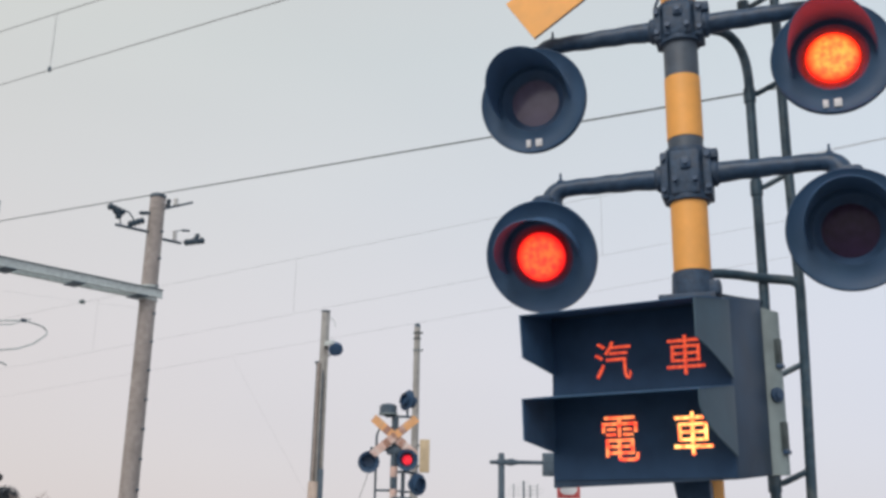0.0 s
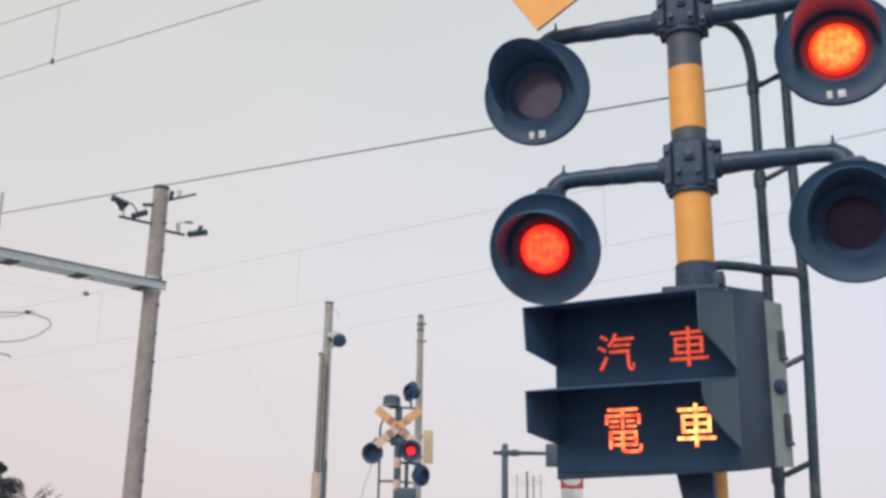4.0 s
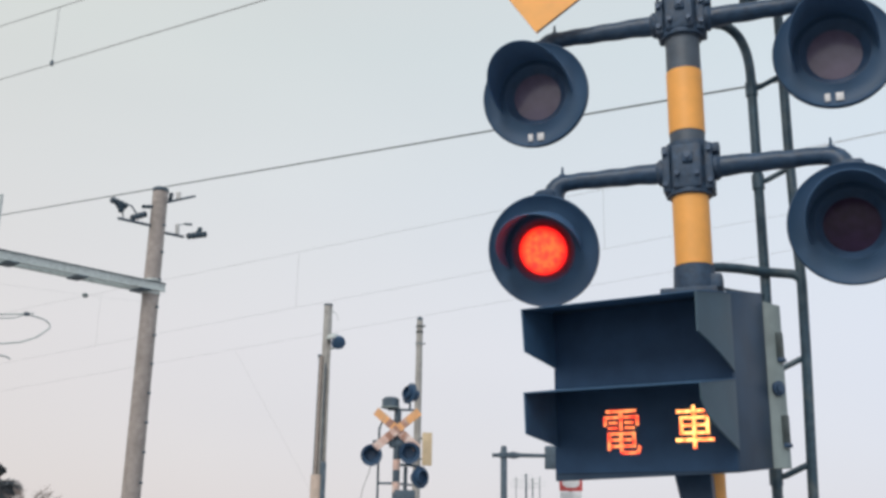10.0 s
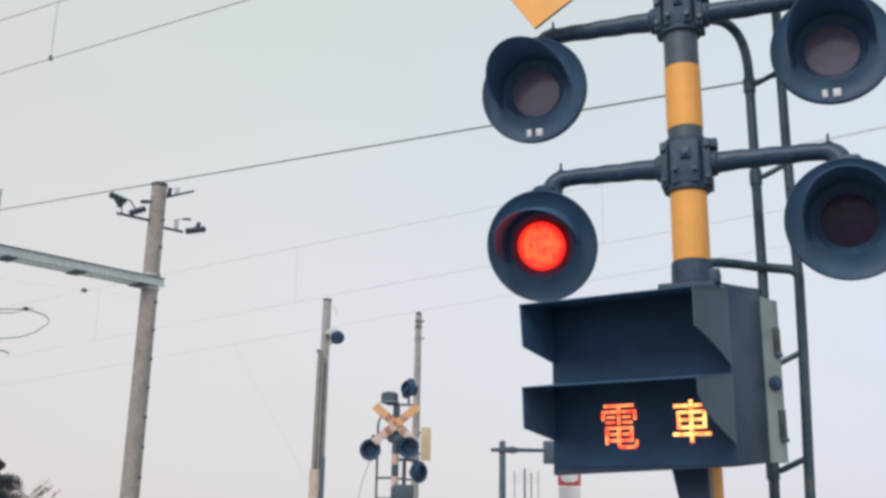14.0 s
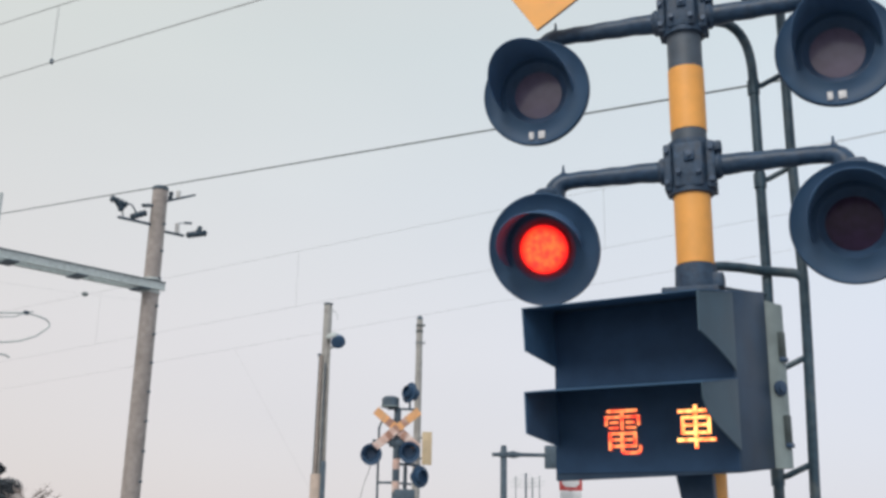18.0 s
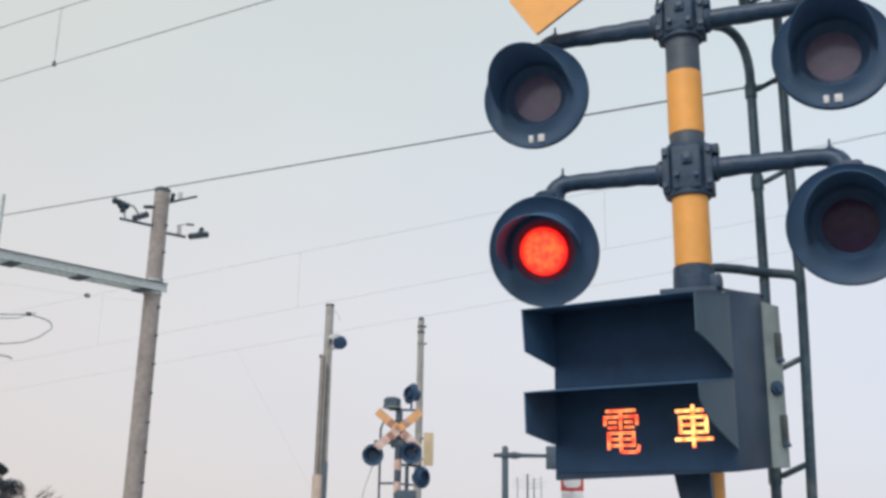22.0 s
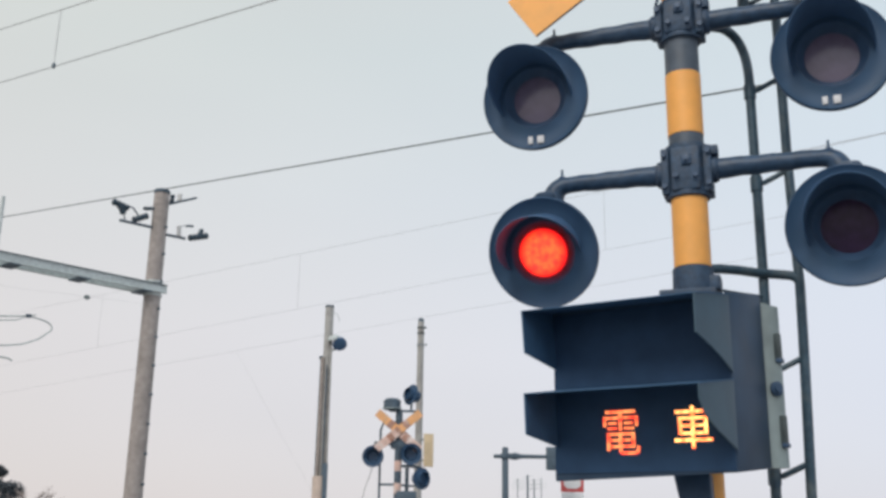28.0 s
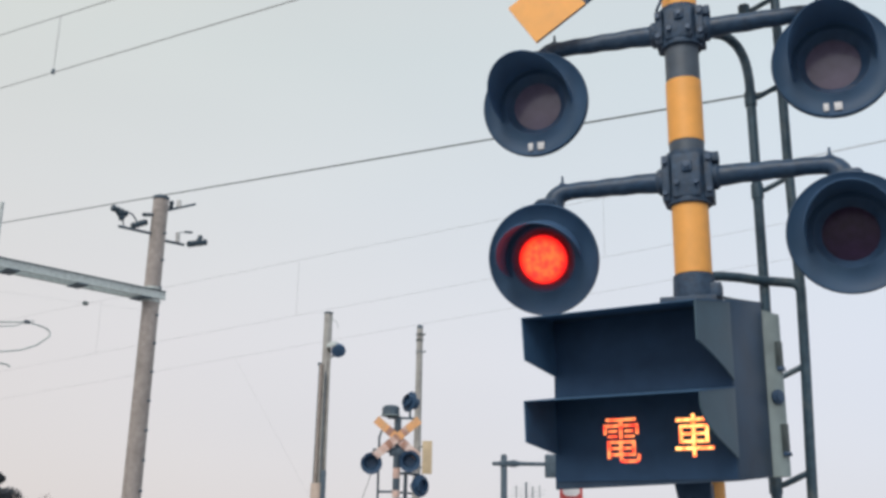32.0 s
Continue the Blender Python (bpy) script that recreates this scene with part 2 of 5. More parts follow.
M_GREYBOX = material("grey_green_steel_lid", (0.23, 0.285, 0.295), 0.5, vary=0.15, scale=15, bump=0.15, stain=(0.09, 0.11, 0.115), stain_scale=8, stain_amount=0.6)
M_BODYBOX = material("dark_steel_cabinet", (0.036, 0.066, 0.116), 0.5, vary=0.2, scale=10, bump=0.1, stain=(0.060, 0.092, 0.128), stain_scale=5, stain_amount=0.45, spec=0.25)
M_LADDER = material("dark_galvanised_pipe", (0.040, 0.080, 0.116), 0.45, metal=0.2, vary=0.25, scale=50, bump=0.25, stain=(0.15, 0.18, 0.19), stain_scale=14, stain_amount=0.6)
M_GLOW_RED = glowing("glowing_red_lens", (1.0, 0.012, 0.006), (1.0, 0.006, 0.0047), 11.0, 45, (0.085, 0.0007, 0.001))
M_GLOW_DEEP = glowing("glowing_deep_orange_lens", (1.0, 0.150, 0.024), (1.0, 0.026, 0.010), 3.4, 30, (0.20, 0.004, 0.003))
M_GLOW_LOW = glowing("glowing_warm_red_lens", (1.0, 0.052, 0.012), (1.0, 0.016, 0.010), 4.2, 45, (0.20, 0.002, 0.003))
M_GLOW_ORANGE = glowing("glowing_orange_red_lens", (1.0, 0.050, 0.008), (1.0, 0.020, 0.0045), 12.6, 45, (0.11, 0.0023, 0.0007))
M_GLOW_FAR = glowing("glowing_far_red_lens", (1.0, 0.03, 0.05), (0.7, 0.010, 0.03), 1.2, 20)
M_LED_UP = glowing("red_orange_led", (1.0, 0.14, 0.05), (0.60, 0.030, 0.020), 1.05, 95)
M_LED_MID = glowing("orange_red_led", (1.0, 0.34, 0.11), (0.95, 0.035, 0.02), 1.7, 42)
M_LED_LOW = glowing("orange_led", (1.0, 0.58, 0.17), (1.0, 0.12, 0.03), 2.7, 42)
M_CONCRETE = material("spun_concrete", (0.34, 0.304, 0.290), 0.85, vary=0.18, scale=9, bump=0.4, bump_scale=60, stain=(0.19, 0.17, 0.155), stain_scale=1.6, stain_amount=0.6)
M_STEEL = material("galvanised_steel", (0.54, 0.59, 0.59), 0.5, metal=0.25, vary=0.15, scale=14, bump=0.15, stain=(0.30, 0.33, 0.34), stain_scale=3, stain_amount=0.5)
M_DARKSTEEL = material("dark_weathered_steel", (0.076, 0.112, 0.150), 0.6, metal=0.2, vary=0.3, scale=20, bump=0.3)
M_PORCELAIN = material("dark_insulator_porcelain", (0.022, 0.048, 0.075), 0.4, vary=0.2, scale=20, bump=0.0, coat=0.1)
M_WHITE_PORC = material("white_insulator_porcelain", (0.6, 0.6, 0.6), 0.25, vary=0.1, scale=20, bump=0.0)
M_WIRE = material("weathered_copper_wire", (0.13, 0.15, 0.16), 0.6, vary=0.2, scale=6, bump=0.0)
M_WIRE_PALE = material("pale_aluminium_wire", (0.38, 0.39, 0.40), 0.5, metal=0.3, vary=0.15, scale=5, bump=0.0)
M_TAN = material("faded_tan_board", (0.60, 0.48, 0.32), 0.7, vary=0.12, scale=8, bump=0.1)
M_GREYPOLE = material("grey_line_pole_concrete", (0.36, 0.355, 0.345), 0.85, vary=0.18, scale=9, bump=0.4, bump_scale=60, stain=(0.26, 0.225, 0.21), stain_scale=1.1, stain_amount=0.8)
M_BANDGREY = material("dull_grey_strap", (0.20, 0.23, 0.25), 0.7, vary=0.15, scale=10, bump=0.1)
M_SLEEVE = material("faded_pinkish_sleeve", (0.56, 0.46, 0.40), 0.7, vary=0.12, scale=8, bump=0.1)
M_BROWNPIPE = material("brown_weathered_conduit", (0.33, 0.285, 0.26), 0.7, vary=0.2, scale=10, bump=0.1, stain=(0.2, 0.17, 0.16), stain_scale=2)
M_RED = material("red_sign_paint", (0.58, 0.09, 0.09), 0.5, vary=0.1, scale=10, bump=0.05)
# Unseen ground and road: colours raised to bounce light onto the undersides above.
M_GROUND = material("pale_bounce_ground", (0.36, 0.355, 0.35), 0.95, vary=0.35, scale=6, bump=0.6, bump_scale=30, stain=(0.27, 0.26, 0.25), stain_scale=0.4)
M_ASPHALT = material("worn_asphalt", (0.095, 0.095, 0.098), 0.9, vary=0.3, scale=40, bump=0.5, bump_scale=150, stain=(0.13, 0.128, 0.125), stain_scale=0.8)
M_BALLAST = material("ballast_stone", (0.19, 0.17, 0.155), 0.95, vary=0.45, scale=14, bump=1.0, bump_scale=18)
M_RAIL = material("rusty_rail", (0.14, 0.085, 0.06), 0.6, metal=0.5, vary=0.3, scale=20, bump=0.2)
M_SLEEPER = material("concrete_sleeper", (0.26, 0.25, 0.235), 0.9, vary=0.2, scale=12, bump=0.3)
M_BARK = material("grey_bark", (0.36, 0.31, 0.29), 0.95, vary=0.3, scale=25, bump=0.6)
M_LEAF = material("dark_evergreen_leaf", (0.074, 0.088, 0.104), 0.6, vary=0.4, scale=4, bump=0.0)
M_STAINLESS = material("brushed_stainless", (0.64, 0.64, 0.67), 0.42, metal=0.35, vary=0.05, scale=3, bump=0.05, stain=(0.54, 0.52, 0.53), stain_scale=0.7, stain_amount=0.4)
M_ROOF = material("grey_roof_paint", (0.60, 0.60, 0.63), 0.6, vary=0.1, scale=5, bump=0.1, stain=(0.50, 0.50, 0.53), stain_scale=0.8, stain_amount=0.6)
M_ROOFDARK = material("dark_roof_unit", (0.060, 0.088, 0.120), 0.7, vary=0.2, scale=8, bump=0.2)
M_ORANGE = material("orange_stripe_paint", (0.88, 0.46, 0.20), 0.45, vary=0.06, scale=5, bump=0.0)
M_PEACH = material("faded_peach_stripe_paint", (0.84, 0.66, 0.53), 0.45, vary=0.06, scale=5, bump=0.0)
M_BLUEPANEL = material("blue_end_panel_paint", (0.105, 0.245, 0.43), 0.35, vary=0.1, scale=4, bump=0.0, stain=(0.22, 0.36, 0.50), stain_scale=1.6, stain_amount=0.7)
M_PALEBLUE = material("pale_blue_end_panel_paint", (0.27, 0.40, 0.47), 0.35, vary=0.1, scale=4, bump=0.0, stain=(0.40, 0.49, 0.53), stain_scale=1.4, stain_amount=0.8)
M_REDFADED = material("dim_red_display_panel", (0.78, 0.44, 0.50), 0.4, vary=0.1, scale=6, bump=0.0)
M_BLUE = material("blue_window_band", (0.085, 0.19, 0.30), 0.3, vary=0.1, scale=4, bump=0.0)
M_TGLASS = glass("tinted_train_glass", (0.52, 0.69, 0.70), 0.06, 0.80)
M_TGLASS_DEEP = glass("deep_tinted_train_glass", (0.36, 0.56, 0.64), 0.06, 0.80)
M_INTERIOR = material("pale_green_interior_panel", (0.66, 0.70, 0.62), 0.6, vary=0.08, scale=4, bump=0.0)
M_SEAT = material("blue_seat_moquette", (0.05, 0.10, 0.22), 0.9, vary=0.2, scale=40, bump=0.1)
M_TUBE = material("ceiling_tube_light", (0.9, 0.9, 0.85), 0.4, vary=0.0, bump=0.0, emit=(1.0, 0.86, 0.72), emit_strength=1.6)
M_REDPANEL = material("red_display_panel", (0.75, 0.22, 0.25), 0.4, vary=0.1, scale=6, bump=0.0, emit=(1.0, 0.25, 0.28), emit_strength=0.3)
M_WINDARK = material("brown_tinted_windscreen", (0.24, 0.19, 0.155), 0.15, vary=0.1, scale=3, bump=0.0)
M_CABGREY = material("grey_cab_paint", (0.54, 0.53, 0.55), 0.5, vary=0.1, scale=4, bump=0.05)


# ---- mesh tools ----
def part(name, bm, mat, parent=None, label="", smooth=True):
    me = bpy.data.meshes.new(name)
    bmesh.ops.recalc_face_normals(bm, faces=bm.faces)
    for f in bm.faces:
        f.smooth = smooth
    bm.to_mesh(me)
    bm.free()
    me.materials.append(mat)
    if smooth:
        me.set_sharp_from_angle(angle=radians(38))
    ob = new(name, me)
    ob.parent = parent
    if label:
        ob["label"] = label
    return ob


def thing(name, m, label, category, group="", kind=""):
    ob = new(name)
    ob.matrix_basis = m
    ob.empty_display_size = 0.1
    return tagged(ob, label, category, group, kind)


def box(bm, x0, x1, y0, y1, z0, z1, bevel=0.0, m=None):
    vs = bmesh.ops.create_cube(bm, size=1.0)["verts"]
    bmesh.ops.transform(bm, matrix=Matrix.Translation(((x0 + x1) / 2, (y0 + y1) / 2, (z0 + z1) / 2)) @ Matrix.Diagonal((x1 - x0, y1 - y0, z1 - z0, 1)), verts=vs)
    if bevel:
        es = list({e for v in vs for e in v.link_edges})
        r = bmesh.ops.bevel(bm, geom=es, offset=bevel, segments=2, affect="EDGES", profile=0.5)
        vs = list({v for f in r["faces"] for v in f.verts} | {v for v in vs if v.is_valid})
    if m is not None:
        bmesh.ops.transform(bm, matrix=m, verts=vs)
    return bm


def lathe(bm, profile, m=None, seg=40, a0=0.0, a1=2 * math.pi, closed=True):
    """Turns a profile of (radius, height) round z."""
    full = abs(a1 - a0 - 2 * math.pi) < 1e-6
    n = seg if full else seg + 1
    rings = []
    m = m or Matrix()
    for r, h in profile:
        if r < 1e-6 and full:
            rings.append([bm.verts.new(m @ Vector((0, 0, h)))])
        else:
            rings.append([bm.verts.new(m @ Vector((r * math.cos(a0 + (a1 - a0) * i / seg), r * math.sin(a0 + (a1 - a0) * i / seg), h))) for i in range(n)])
    for a, b in zip(rings, rings[1:]):
        for i in range(seg):
            j = (i + 1) % n
            if len(a) == 1 and len(b) == 1:
                continue
            if len(a) == 1:
                bm.faces.new((a[0], b[i], b[j]))
            elif len(b) == 1:
                bm.faces.new((a[i], a[j], b[0]))
            else:
                bm.faces.new((a[i], a[j], b[j], b[i]))
    return bm


def rod(bm, a, b, r0, r1=None, seg=14, cap=True):
    """A round bar from a to b."""
    r1 = r0 if r1 is None else r1
    a, b = Vector(a), Vector(b)
    d = b - a
    m = Matrix.Translation(a) @ d.to_track_quat("Z", "Y").to_matrix().to_4x4()
    prof = [(r0, 0), (r1, d.length)]
    if cap:
        prof = [(0, 0)] + prof + [(0, d.length)]
    return lathe(bm, prof, m, seg)


def tube(bm, pts, r, seg=10, radii=None):
    """A pipe along a line of points."""
    pts = [Vector(p) for p in pts]
    rings = []
    side = None
    for i, p in enumerate(pts):
        d = (pts[min(i + 1, len(pts) - 1)] - pts[max(i - 1, 0)]).normalized()
        if side is None:
            side = d.orthogonal().normalized()
        side = (side - d * side.dot(d)).normalized()
        up = d.cross(side)
        rr = radii[i] if radii else r
        rings.append([bm.verts.new(p + (side * math.cos(2 * math.pi * k / seg) + up * math.sin(2 * math.pi * k / seg)) * rr) for k in range(seg)])
    for a, b in zip(rings, rings[1:]):
        for k in range(seg):
            bm.faces.new((a[k], a[(k + 1) % seg], b[(k + 1) % seg], b[k]))
    bm.faces.new(rings[0][::-1])
    bm.faces.new(rings[-1])
    return bm


def bend(a, c, b, n=8):
    """Points of a smooth bend from a to b round the corner c."""
    a, b, c = Vector(a), Vector(b), Vector(c)
    return [(1 - t) ** 2 * a + 2 * t * (1 - t) * c + t * t * b for t in [i / n for i in range(n + 1)]]


def prism(bm, poly, depth0, depth1, axes="xz"):
    """A plate with the outline poly, from depth0 to depth1 along the third axis."""
    def at(p, d):
        return {"xz": Vector((p[0], d, p[1])), "yz": Vector((d, p[0], p[1])), "xy": Vector((p[0], p[1], d))}[axes]
    a = [bm.verts.new(at(p, depth0)) for p in poly]
    b = [bm.verts.new(at(p, depth1)) for p in poly]
    bm.faces.new(a)
    bm.faces.new(b[::-1])
    for i in range(len(poly)):
        j = (i + 1) % len(poly)
        bm.faces.new((a[i], b[i], b[j], a[j]))
    return bm


B = bmesh.new
FACE = pose(0, 0, 0, 90, 0, 0)      # turns z, the axis of a lathe, towards -y, the face of a lamp

# ---- plan of the railway: s along the track, q across it ----
TRACK_TURN = 46.5
ALONG = Vector((-math.sin(radians(TRACK_TURN)), math.cos(radians(TRACK_TURN)), 0))
ACROSS = Vector((math.cos(radians(TRACK_TURN)), math.sin(radians(TRACK_TURN)), 0))


def rail_point(s, q, z):
    return ALONG * s + ACROSS * q + Vector((0, 0, z))


RAIL_POSE = pose(0, 0, 0, 0, 0, TRACK_TURN + 90)   # local x runs along the track
FAR_TRACK, NEAR_TRACK = 8.745, 4.9


# ---- ground and tracks ----
def road_strip(bm, q0, q1, z0, z1):
    """A slab of the road between two lines across it, its top rising from z0 at q0 to z1 at q1."""
    top, low = [], []
    for q, z in ((q0, z0), (q1, z1)):
        s = -1.272 + 0.268 * (q - 5.342)
        for side in (-2.69, 2.69):
            top.append(bm.verts.new(rail_point(s + side, q, z)))
            low.append(bm.verts.new(rail_point(s + side, q, 0.024 if z < 0.03 else 0.058)))
    ring = (0, 1, 3, 2)
    bm.faces.new([top[i] for i in ring])
    bm.faces.new([low[i] for i in reversed(ring)])
    for i, j in zip(ring, ring[1:] + ring[:1]):
        bm.faces.new((top[i], low[i], low[j], top[j]))


def build_ground():
    bm = B()
    bmesh.ops.create_grid(bm, x_segments=24, y_segments=24, size=2200)
    tagged(part("ground", bm, M_GROUND), "wide flat unseen ground, pale to bounce light upwards", "ground", kind="structure")
    bm = B()
    box(bm, -2.6, 2.6, -30, 60, 0.0, 0.02)
    road = part("road", bm, M_ASPHALT)
    road.matrix_basis = pose(4.6, 3.0, 0.0, 0, 0, TRACK_TURN - 75)
    tagged(road, "worn grey asphalt road over the railway", "road", kind="structure")
    for q0, q1, z0, z1 in ((NEAR_TRACK - 4.4, NEAR_TRACK - 1.925, 0.026, 0.205), (FAR_TRACK + 1.925, FAR_TRACK + 4.4, 0.205, 0.026)):
        bm = B()
        road_strip(bm, q0, q1, z0, z1)
        tagged(part("road_ramp", bm, M_ASPHALT, smooth=False), "short asphalt ramp up to the crossing", "road", kind="structure")
    for q in (FAR_TRACK, NEAR_TRACK):
        bm = B()
        prism(bm, [(-2.1, 0.0), (2.1, 0.0), (1.5, 0.055), (-1.5, 0.055)], -160, 1150, "yz")
        bed = part("ballast_bed", bm, M_BALLAST)
        bed.matrix_basis = Matrix.Translation(ACROSS * q + Vector((0, 0, 0.0))) @ RAIL_POSE
        tagged(bed, "bed of brown-grey track ballast", "ballast", kind="structure")
        for a, b in ((-1.92, -0.66), (-0.42, 0.42), (0.66, 1.92)):
            bm = B()
            road_strip(bm, q - a, q - b, 0.205, 0.205)
            tagged(part("crossing_deck", bm, M_ASPHALT, smooth=False), "asphalt deck of the crossing beside the rails", "road", kind="structure")
        track = thing("railway_track", Matrix.Translation(ACROSS * q) @ RAIL_POSE, "railway track of rusty rails on concrete sleepers", "railway track", "railway tracks", "structure")
        for side in (-0.5335, 0.5335):
            bm = B()
            prism(bm, [(side - 0.06, 0.075), (side + 0.06, 0.075), (side + 0.06, 0.085), (side + 0.012, 0.1), (side + 0.012, 0.165), (side + 0.033, 0.175),
                       (side + 0.033, 0.20), (side - 0.033, 0.20), (side - 0.033, 0.175), (side - 0.012, 0.165), (side - 0.012, 0.1), (side - 0.06, 0.085)], -160, 1150, "yz")
            part("rail", bm, M_RAIL, track)
        proto = None
        for i in range(110):
            if proto is None:
                bm = B()
                prism(bm, [(-1.0, 0.0), (1.0, 0.0), (1.0, 0.06), (0.75, 0.075), (-0.75, 0.075), (-1.0, 0.06)], -0.11, 0.11, "yz")
                proto = part("sleeper", bm, M_SLEEPER, track, smooth=False)
                o = proto
            else:
                o = new("sleeper", proto.data)
                o.parent = track
            o.location = (-12 + i * 0.6, 0, 0.02)


# ---- crossing signal: common pieces ----
def glyph(char, size, depth, mat, parent, name, place, wide=1.0, tall=1.0):
    cu = bpy.data.curves.new(name, "FONT")
    cu.body, cu.size, cu.extrude, cu.align_x, cu.align_y = char, size, depth, "CENTER", "CENTER"
    cu.offset = 0.001 * size
    tmp = new("tmp", cu)
    bpy.context.view_layer.update()
    me = bpy.data.meshes.new_from_object(tmp)
    bpy.data.objects.remove(tmp)
    me.name = name
    xs = [v.co.x for v in me.vertices]
    ys = [v.co.y for v in me.vertices]
    shift = Matrix.Translation((-(min(xs) + max(xs)) / 2, -(min(ys) + max(ys)) / 2, 0))
    me.transform(pose(0, 0, 0, 90) @ Matrix.Diagonal((wide, tall, 1, 1)) @ shift)
    me.materials.clear()
    me.materials.append(mat)
    ob = new(name, me)
    ob.parent = parent
    ob.location = place
    return ob


LIT, UNLIT = -0.006, 0.058           # where the lamp element stands along the lamp's axis


def signal_lamp(parent, place, lens_mat, glow_mat, marked=None, r=0.183, tilt=0.0, hood=1.0):
    """A round crossing lamp that faces -y and leans down by tilt degrees: dished plate, housing, visor, lens and the glowing element."""
    k = r / 0.183
    bm = B()
    prof = [(0.104, 0.0), (0.108, 0.010), (0.128, 0.004), (0.150, 0.006), (0.176, 0.012), (0.183, 0.017), (0.187, 0.010), (0.185, -0.006), (0.150, -0.014), (0.104, -0.014), (0.104, 0.0)]
    lathe(bm, [(a * k, h * k) for a, h in prof], FACE, 64)
    plate = part("lamp_plate", bm, M_PLATE, parent, "round black lamp backing plate")
    plate.matrix_basis = Matrix.Translation(place) @ pose(0, 0, 0, tilt)
    bm = B()
    lathe(bm, [(0.108 * k, -0.002), (0.112 * k, -0.03 * k), (0.108 * k, -0.11 * k), (0.085 * k, -0.145 * k), (0.0, -0.15 * k)], FACE, 40)
    part("housing", bm, M_BLACK, plate)
    bm = B()
    # the visor is longest near its top and runs out smoothly below, further down on one side
    seg, r_in, r_out = 72, 0.1265 * k, 0.1305 * k
    rows = []
    for i in range(seg):
        a = 2 * math.pi * i / seg
        turn = math.degrees(a) if a < radians(330) else math.degrees(a) - 360
        span = min(1.0, max(0.0, (turn + 2) / 206)) ** 1.2
        length = (0.003 + 0.166 * hood * math.sin(math.pi * span) ** 0.62) * k
        flare = 1.0 + 0.05 * length / (0.15 * k)
        ring = ((r_in, 0.0), (r_in * flare, -length + 0.002), (r_in * flare + 0.002, -length), (r_out * flare, -length + 0.002), (r_out, 0.0), (r_out + 0.006, 0.001))
        rows.append([bm.verts.new((rr * math.cos(a), yy, rr * math.sin(a))) for rr, yy in ring])
    for a, b in zip(rows, rows[1:] + rows[:1]):
        for j in range(6):
            bm.faces.new((a[j], a[(j + 1) % 6], b[(j + 1) % 6], b[j]))
    part("visor", bm, M_VISOR, plate, "black sheet visor over the lens")
    bm = B()
    lathe(bm, [(0.112 * k, 0.002), (0.112 * k, 0.009 * k), (0.107 * k, 0.009 * k), (0.102 * k, 0.0), (0.083 * k, -0.022 * k), (0.083 * k, -0.032 * k)], FACE, 40)
    part("bezel", bm, M_BLACK, plate)
    bm = B()
    lens_r = 0.0845 * k
    dome = lens_r * 6.0
    prof = [(dome * math.sin(t), -0.024 * k + dome * (math.cos(t) - math.cos(math.asin(1 / 6.0)))) for t in [math.asin(1 / 6.0) * (1 - i / 8) for i in range(9)]]
    lathe(bm, prof, FACE, 48)
    part("lens", bm, lens_mat, plate, "dark unlit round lens")
    bm = B()
    prof = [(0.0, -0.004), (0.0825 * k, -0.004)] + [(0.0825 * k * math.cos(t), 0.020 * k * math.sin(t)) for t in [radians(x) for x in (0, 20, 40, 60, 80)]] + [(0.0, 0.020 * k)]
    lathe(bm, prof, FACE, 40)
    element = part("lamp_element", bm, glow_mat, plate, "glowing red lamp element")
    element.location = (0, UNLIT * k, 0)
    bm = B()
    prism(bm, [(-0.030, 0.150), (0.060, 0.150), (0.052, 0.188), (0.040, 0.200), (0.000, 0.200), (-0.018, 0.188)], 0.006, 0.046)
    for v in bm.verts:
        v.co *= k
    bmesh.ops.bevel(bm, geom=bm.edges[:], offset=0.006 * k, segments=2, affect="EDGES", profile=0.5)
    part("hanger_lug", bm, M_ARM, plate)
    if marked is not None:
        for x, w in ((-0.021 + marked, 0.008), (0.015 + marked, 0.0115)):
            bm = B()
            box(bm, x - w, x + w, -0.016, -0.006, -0.165, -0.139, 0.0015)
            part("marking", bm, M_WHITE, plate, "small white painted mark")
    return element


def signal_arm(parent, side, z, reach, drop, r=0.030):
    """A bracket pipe from the pole to the top of a lamp."""
    bm = B()
    pts = [(side * 0.07, 0, z), (side * 0.12, 0, z)]
    pts += [(side * (0.12 + (reach - 0.18) * i / 6), 0, z + 0.003 * (i % 2)) for i in range(1, 7)]
    pts += bend((side * (reach - 0.060), 0, z), (side * reach, 0, z + 0.004), (side * reach, 0, z - drop), 7)
    radii = [r * 1.16, r * 1.14] + [r * (1.10 - 0.03 * i) for i in range(1, 7)] + [r * (0.94 + 0.055 * i) for i in range(8)]
    tube(bm, pts, r, 16, radii)
    arm = part("bracket_arm", bm, M_ARM, parent, "black bracket pipe with a bent end")
    bm = B()
    rod(bm, (side * (reach - 0.035), 0, z + 0.015), (side * (reach - 0.035), 0, z + 0.058), 0.0065, 0.0035, 8)
    rod(bm, (side * (reach - 0.035), 0, z + 0.015), (side * (reach - 0.035), 0, z + 0.030), 0.013, 0.013, 8)
    part("pin", bm, M_BLACK, arm)
    bm = B()
    lathe(bm, [(0.0, 0.0), (r * 1.45, 0.0), (r * 1.5, 0.012), (r * 1.2, 0.022), (0, 0.022)], pose(side * 0.079, 0, z, 0, 90 * side, 0), 20)
    part("flange", bm, M_CLAMP, arm)
    return arm


